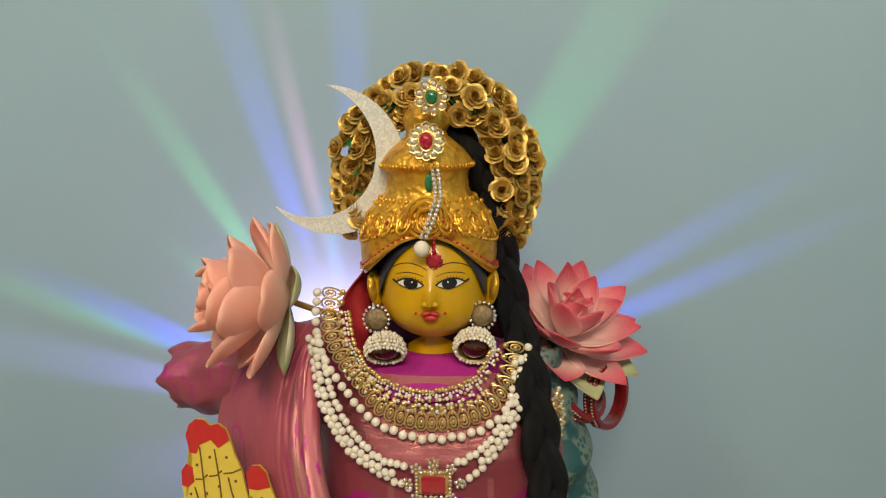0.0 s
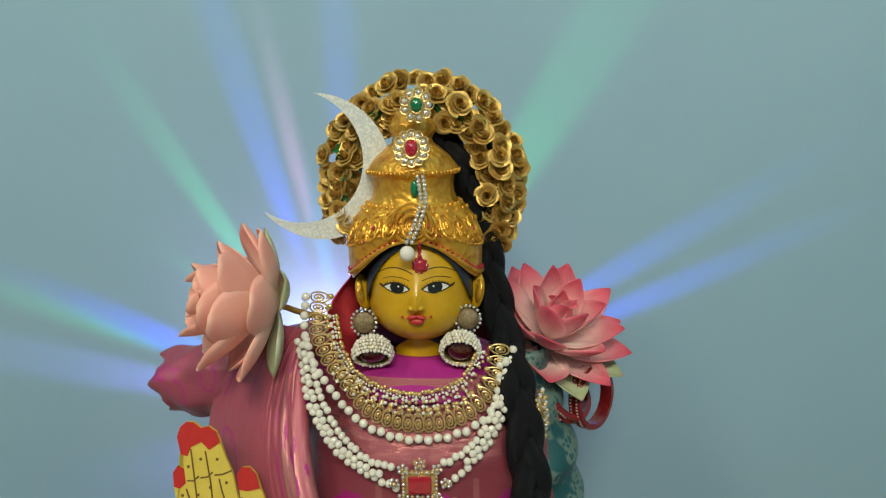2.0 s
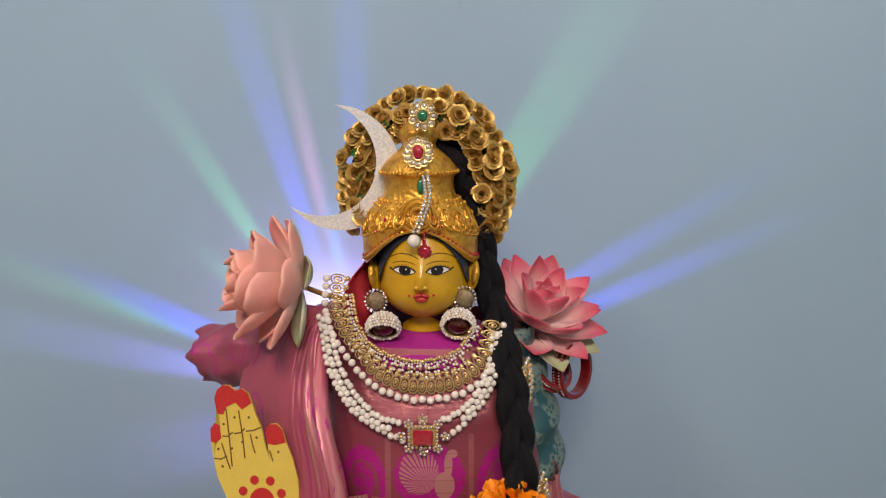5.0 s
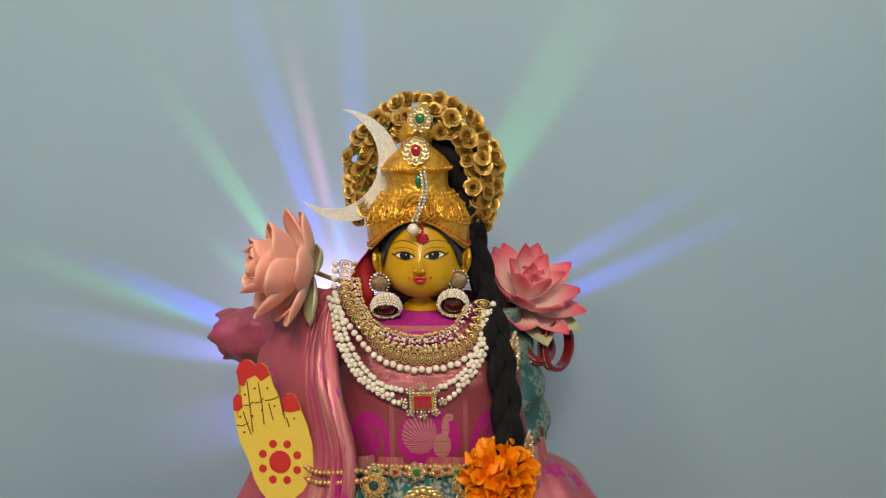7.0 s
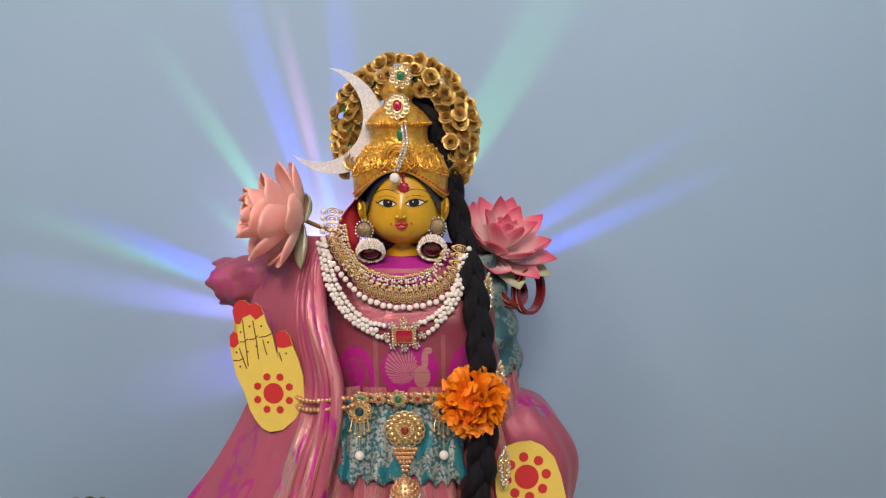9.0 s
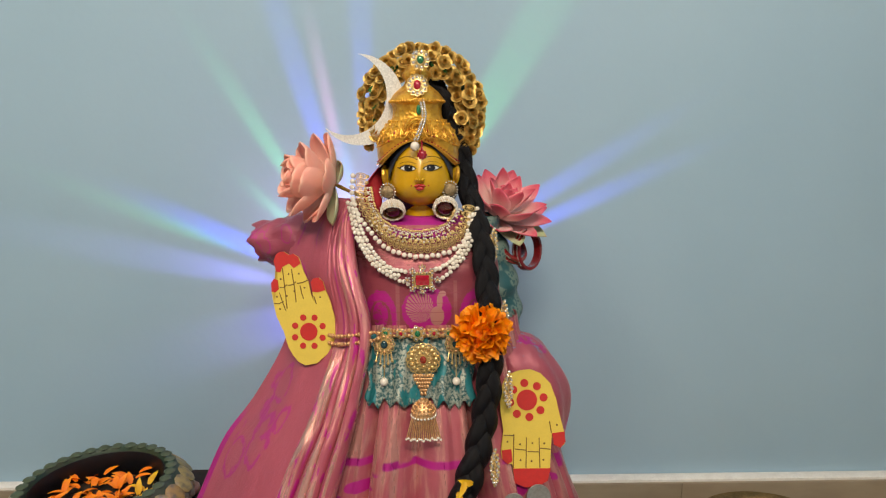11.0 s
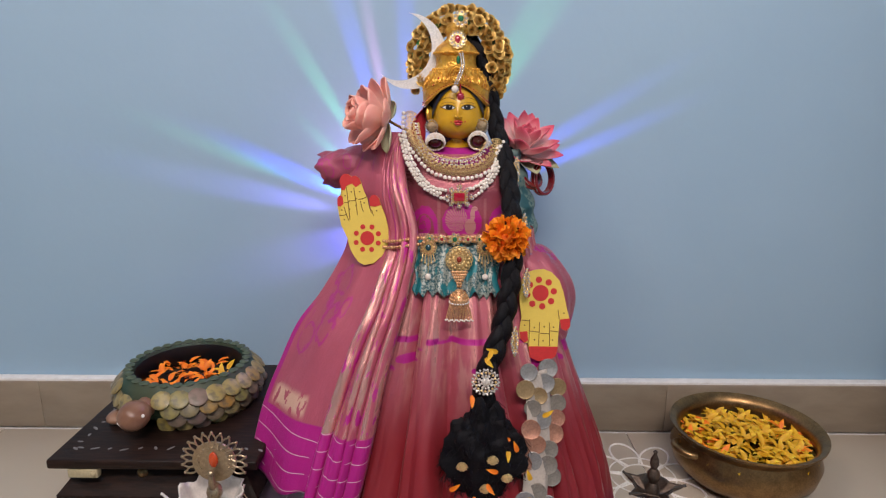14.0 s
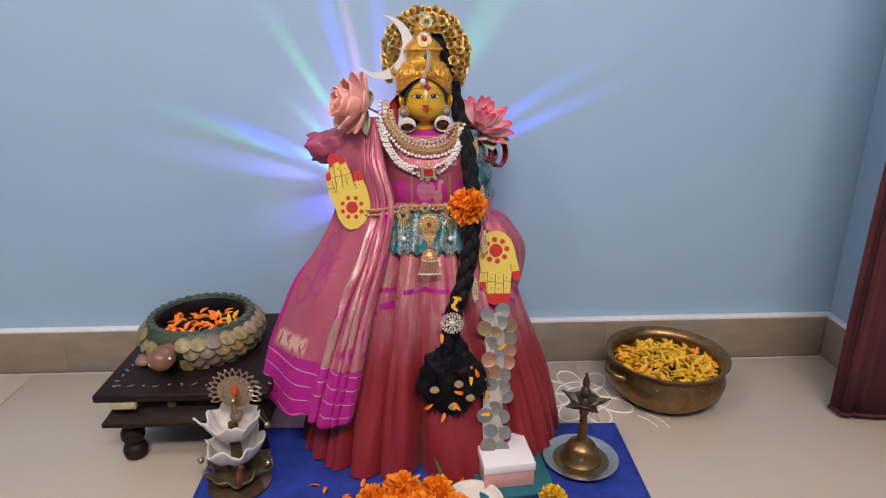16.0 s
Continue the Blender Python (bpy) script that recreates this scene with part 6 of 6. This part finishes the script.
# ---- brass bowl of petals ----
bc = Vector((0.482, 0.478, 0.0))
bowl = thing("brass_bowl", "wide old brass bowl with two side handles", "bowl", at=bc)
part("body", Build().lathe([(0, 0.0), (0.066, 0.0), (0.092, 0.010), (0.112, 0.030), (0.117, 0.052), (0.111, 0.068), (0.108, 0.078), (0.114, 0.088), (0.121, 0.093), (0.121, 0.096), (0.113, 0.094), (0.105, 0.084), (0.104, 0.074), (0.109, 0.055), (0.105, 0.034), (0.085, 0.014), (0, 0.010)], bc, 64), BRASS, bowl)
for a in (196, 16):
    d = Vector((math.cos(radians(a)), math.sin(radians(a)), 0))
    s = Vector((-d.y, d.x, 0))
    part("handle", Build().tube(along([bc + d * 0.112 + s * -0.024 + Vector((0, 0, 0.070)), bc + d * 0.124 + s * -0.018 + Vector((0, 0, 0.072)), bc + d * 0.130 + Vector((0, 0, 0.073)), bc + d * 0.124 + s * 0.018 + Vector((0, 0, 0.072)), bc + d * 0.112 + s * 0.024 + Vector((0, 0, 0.070))], 14), 0.006, 10), BRASS, bowl, "stubby cast handle")
part("water", Build().lathe([(0, 0.060), (0.107, 0.060), (0.1075, 0.0595)], bc, 40), simple("murky_water", (0.10, 0.07, 0.02), 0.15), bowl, "shallow water under the petals")
rng = random.Random(77)
spots, warm = [], []
for k in range(640):
    w, r = rng.uniform(0, 6.28), 0.100 * math.sqrt(rng.random())
    s = (bc.x + r * math.cos(w), bc.y + r * math.sin(w), 0.0625 + rng.uniform(0, 0.020) * (1.25 - r / 0.1), rng.uniform(0, 6.28), rng.uniform(0, 45))
    (warm if r > 0.07 and rng.random() < 0.3 and (s[0] < bc.x - 0.05 or s[0] > bc.x + 0.07) else spots).append(s)
confetti("yellow_petals", "loose yellow flower petals floating in the brass bowl", YELLOW_PETAL, spots, 0.020, 0.0050, 3)
confetti("orange_petals", "loose orange petals at the rim of the brass bowl", ORANGE, warm, 0.021, 0.0042, 4)

# ---- gift box, dish and flowers on the mat ----
bx = pose(0.119, 0.232, 0.0, 0, 0, 6)
box = thing("gift_box", "small cardboard box with white lid and pink sides", "box", at=(0.119, 0.232, 0.011))
part("body", Build().box((-0.041, -0.041, 0.0115), (0.041, 0.041, 0.046), 0.001), simple("pink_card", (0.66, 0.33, 0.30), 0.6, vary=0.06), box, "pale pink card sides", m=bx)
part("lid", Build().box((-0.0425, -0.0425, 0.040), (0.0425, 0.0425, 0.0555), 0.0012), [simple("white_card", (0.78, 0.73, 0.72), 0.5, vary=0.03)], box, "white card lid", m=bx)
part("print", Build().box((-0.010, 0.004, 0.0555), (0.010, 0.0065, 0.0558), 0).box((-0.006, -0.001, 0.0555), (0.006, 0.001, 0.0558), 0), simple("grey_print", (0.45, 0.43, 0.45), 0.6), box, "faint grey printed bars", m=bx)
tagged(part("teal_tray", Build().box((-0.052, -0.062, 0.0042), (0.075, 0.046, 0.0112), 0.002), simple("teal_card", (0.01, 0.12, 0.14), 0.4), m=bx), "flat dark teal tray under the gift box", "tray")
tagged(part("white_dish", Build().lathe([(0, 0.004), (0.03, 0.004), (0.042, 0.010), (0.047, 0.020), (0.044, 0.020), (0.038, 0.012), (0, 0.008)], (0.062, 0.155, 0), 40), simple("cream_china", (0.70, 0.66, 0.56), 0.25, vary=0.04)), "cream china dish beside the box", "dish")
for k, (x, y, r) in enumerate(((-0.050, 0.165, 0.034), (0.004, 0.158, 0.032), (-0.095, 0.150, 0.028), (-0.022, 0.122, 0.032), (0.032, 0.132, 0.026), (-0.07, 0.118, 0.03))):
    marigold((x, y, r * 0.9), r, (0.1 * (k % 3 - 1), -0.35, 1), 40 + k, "fresh orange marigold lying on the blue mat")
marigold((0.186, 0.148, 0.022), 0.024, (0, -0.3, 1), 60, "yellow marigold on the mat beside the tray", YELLOW_PETAL)
rng = random.Random(3)
confetti("fallen_petals", "orange petals fallen on the blue mat", ORANGE, [(rng.uniform(-0.2, 0.08), rng.uniform(0.15, 0.225), 0.006, rng.uniform(0, 6.28), rng.uniform(0, 30)) for _ in range(26)], 0.02, 0.004, 5)
b = Build()
petal(b, (0.012, 0.17, 0.03), (0.3, 0.2, 1), 20, 0.05, 0.006, 20, 60, 0.3, 0.5)
petal(b, (0.028, 0.168, 0.02), (0.3, 0.2, 1), 80, 0.035, 0.006, 20, 70, 0.3, 0.5)
tagged(part("green_leaf", b, LEAF), "thin green leaf among the marigolds", "leaf")
# petals caught in the braid and on the sari
for name, mat, label, spots in (("orange_petals", ORANGE, "orange petals caught in the black tuft", [(0.05, 0.238, 0.16), (0.02, 0.236, 0.125), (0.036, 0.234, 0.145), (-0.012, 0.245, 0.128), (0.075, 0.245, 0.185), (0.066, 0.25, 0.20), (0.016, 0.262, 0.255)]),
                                ("yellow_petals", YELLOW_PETAL, "yellow petals caught on braid and coins", [(0.05, 0.285, 0.305), (0.042, 0.28, 0.31), (0.034, 0.277, 0.300), (0.108, 0.262, 0.226), (0.092, 0.236, 0.15), (0.094, 0.228, 0.128), (0.062, 0.243, 0.19)])):
    b = Build()
    for k, s in enumerate(spots):
        petal(b, s, (0.3 * math.sin(k * 2.3), -1, 0.3), k * 77, 0.017, 0.0034, 60, 90, 0.4, 0.6, 2, 4)
    tagged(part(name, b, mat), label, "petals", kind="stuff")

# ---- kolam drawn in chalk on the floor ----
CHALK = simple("white_chalk", (0.74, 0.72, 0.68), 0.9, vary=0.15)
kc = Vector((0.315, 0.475, 0.0))
drawing = thing("floor_drawing", "white chalk petal pattern drawn on the floor tiles", "floor drawing", at=kc)
for k in range(8):
    a = 2 * math.pi * k / 8 + 0.2
    pts = []
    for i in range(21):
        w = math.pi * i / 20
        r = 0.035 + 0.068 * math.sin(w) ** 0.8
        q = a + (i / 20 - 0.5) * 0.95
        pts.append(kc + Vector((r * math.cos(q), r * math.sin(q), 0.0004)))
    part("chalk_line", Build().tube(pts, 0.0021, 5), CHALK, drawing)
for r in (0.034, 0.055):
    part("chalk_ring", Build().tube([kc + Vector((r * math.cos(w), r * math.sin(w), 0.0004)) for w in [2 * math.pi * i / 40 for i in range(41)]], 0.0014, 5, caps=False), CHALK, drawing)
for x0, y0, x1, y1 in ((0.405, 0.40, 0.43, 0.36), (0.425, 0.405, 0.452, 0.358), (0.44, 0.415, 0.462, 0.385)):
    part("chalk_line", Build().tube(along([(x0, y0, 0.0004), ((x0 + x1) / 2 + 0.006, (y0 + y1) / 2, 0.0004), (x1, y1, 0.0004)], 10), 0.0013, 5), CHALK, drawing)

# ---- curtain, lamp fittings ----
n = Nodes("maroon_curtain_cloth", 0.8)
n.colour(n.mix(n.step(n.noise(40, 4, stretch=(1, 1, 0.2)), 0.35, 0.7), (0.050, 0.006, 0.008), (0.085, 0.012, 0.014)))
n.bump(n.noise(500, 2), 0.3, 0.001)


def curtain_fn(u, v):
    w = 2 * math.pi * u
    c, q = math.cos(w), math.sin(w)
    wide = 0.068 - 0.018 * v + 0.004 * math.sin(9 * v)
    x = 0.857 + 0.010 * v + wide * math.copysign(abs(c) ** 0.6, c)
    y = 0.388 + 0.024 * math.copysign(abs(q) ** 0.7, q)
    fold = 0.0035 * math.sin(w * 7 + 1.2 * math.sin(3 * v)) + 0.0022 * math.sin(w * 17 + 2)
    return Vector((min(x + fold * c, RIGHT_X - 0.024 + 0.0 * v), y + fold * q, 0.010 + 2.11 * v))


curtain = thing("door_curtain", "dark maroon door curtain drawn into a narrow bundle reaching the floor", "curtain", at=(0.86, 0.388, 0.01))
part("cloth", Build().grid(curtain_fn, 160, 24, wrap=True), n.mat, curtain, solid=0.003)
part("hem", Build().tube([curtain_fn(k / 80, 0.0) + Vector((0, 0, 0.002)) for k in range(81)], 0.004, 8, caps=False), n.mat, curtain)
part("rod", Build().tube([(0.866, 0.46, 2.125), (0.866, -0.6, 2.125)], 0.012, 12), STEEL, curtain)
for y in (0.44, -0.57):
    part("bracket", Build().box((0.86, y - 0.01, 2.11), (RIGHT_X, y + 0.01, 2.14), 0.002), STEEL, curtain)

GLOW = Nodes("lit_diffuser", 0.5)
GLOW.set("Emission Color", (1, 0.95, 0.87, 1)), GLOW.set("Emission Strength", 3.0)
fitting = thing("tube_light", "lit white tube light hanging from the ceiling", "light", at=(0.45, -1.56, 2.8))
part("batten", Build().box((-0.62, -1.60, 2.36), (1.06 - 0.14, -1.54, 2.40), 0.006), WHITE, fitting)
part("tube", Build().tube([(-0.58, -1.57, 2.345), (0.90, -1.57, 2.345)], 0.013, 14), GLOW.mat, fitting)
for x in (-0.2, 0.6):
    part("hanger", Build().tube([(x, -1.57, 2.39), (x, -1.57, 2.80)], 0.005, 8), WHITE, fitting)
fitting = thing("ceiling_light", "round lit ceiling light with white rim", "light", at=(-1.25, -0.75, 2.8))
part("rim", Build().lathe([(0.0, 0.0), (0.19, 0.0), (0.19, -0.04), (0.17, -0.05)], (-1.25, -0.75, 2.8), 40), WHITE, fitting)
part("diffuser", Build().lathe([(0.17, -0.05), (0.1, -0.065), (0, -0.07)], (-1.25, -0.75, 2.8), 40), GLOW.mat, fitting)
bulb = thing("party_bulb", "small coloured party bulb fixed to the wall behind the doll", "light", at=(BULB.x, WALL_Y, BULB.z))
part("socket", Build().lathe([(0.012, 0.0), (0.012, 0.008), (0.009, 0.014), (0.006, 0.018), (0, 0.019)], (BULB.x, WALL_Y, BULB.z - 0.0), 24, 0, pose(0, 0, 0, 90, 0, 0)), WHITE, bulb)

# ---- tiles of floor and skirting ----
floor = scene.objects["floor"]
TILE = Build().box((-0.299, -0.299, -0.004), (0.299, 0.299, 0.0), 0.001).mesh("tile", FLOOR)
for i in range(6):
    for j in range(7):
        x, y = RIGHT_X - 0.3 - 0.6 * i, WALL_Y - 0.33 - 0.6 * j
        if y > -3.0:
            part("tile", TILE, None, floor, m=pose(x, y, 0))
for name, along_x in (("baseboard_north", True), ("baseboard_east", False)):
    run = tagged(part(name, Build().box((-2.4, WALL_Y - 0.020, 0.094), (RIGHT_X, WALL_Y - 0.0005, 0.100), 0.001) if along_x else Build().box((RIGHT_X - 0.018, -3.0, 0.094), (RIGHT_X - 0.0005, WALL_Y - 0.0225, 0.100), 0.001), GROUT),
                 "taupe tile skirting with white grout line on top", "baseboard", kind="structure")
    for k in range(6):
        if along_x:
            low, high = (max(-2.4, 0.398 - 0.6 * (k - 1) - 0.5995), WALL_Y - 0.024, 0.0), (min(RIGHT_X - 0.020, 0.398 - 0.6 * (k - 1)), WALL_Y - 0.001, 0.0955)
        else:
            low, high = (RIGHT_X - 0.020, WALL_Y - 0.0245 - 0.6 * k - 0.5995, 0.0), (RIGHT_X - 0.001, WALL_Y - 0.0245 - 0.6 * k, 0.0955)
        if high[0] - low[0] > 0.004:
            part("tile", Build().box(low, high, 0.001), SKIRTING, run)
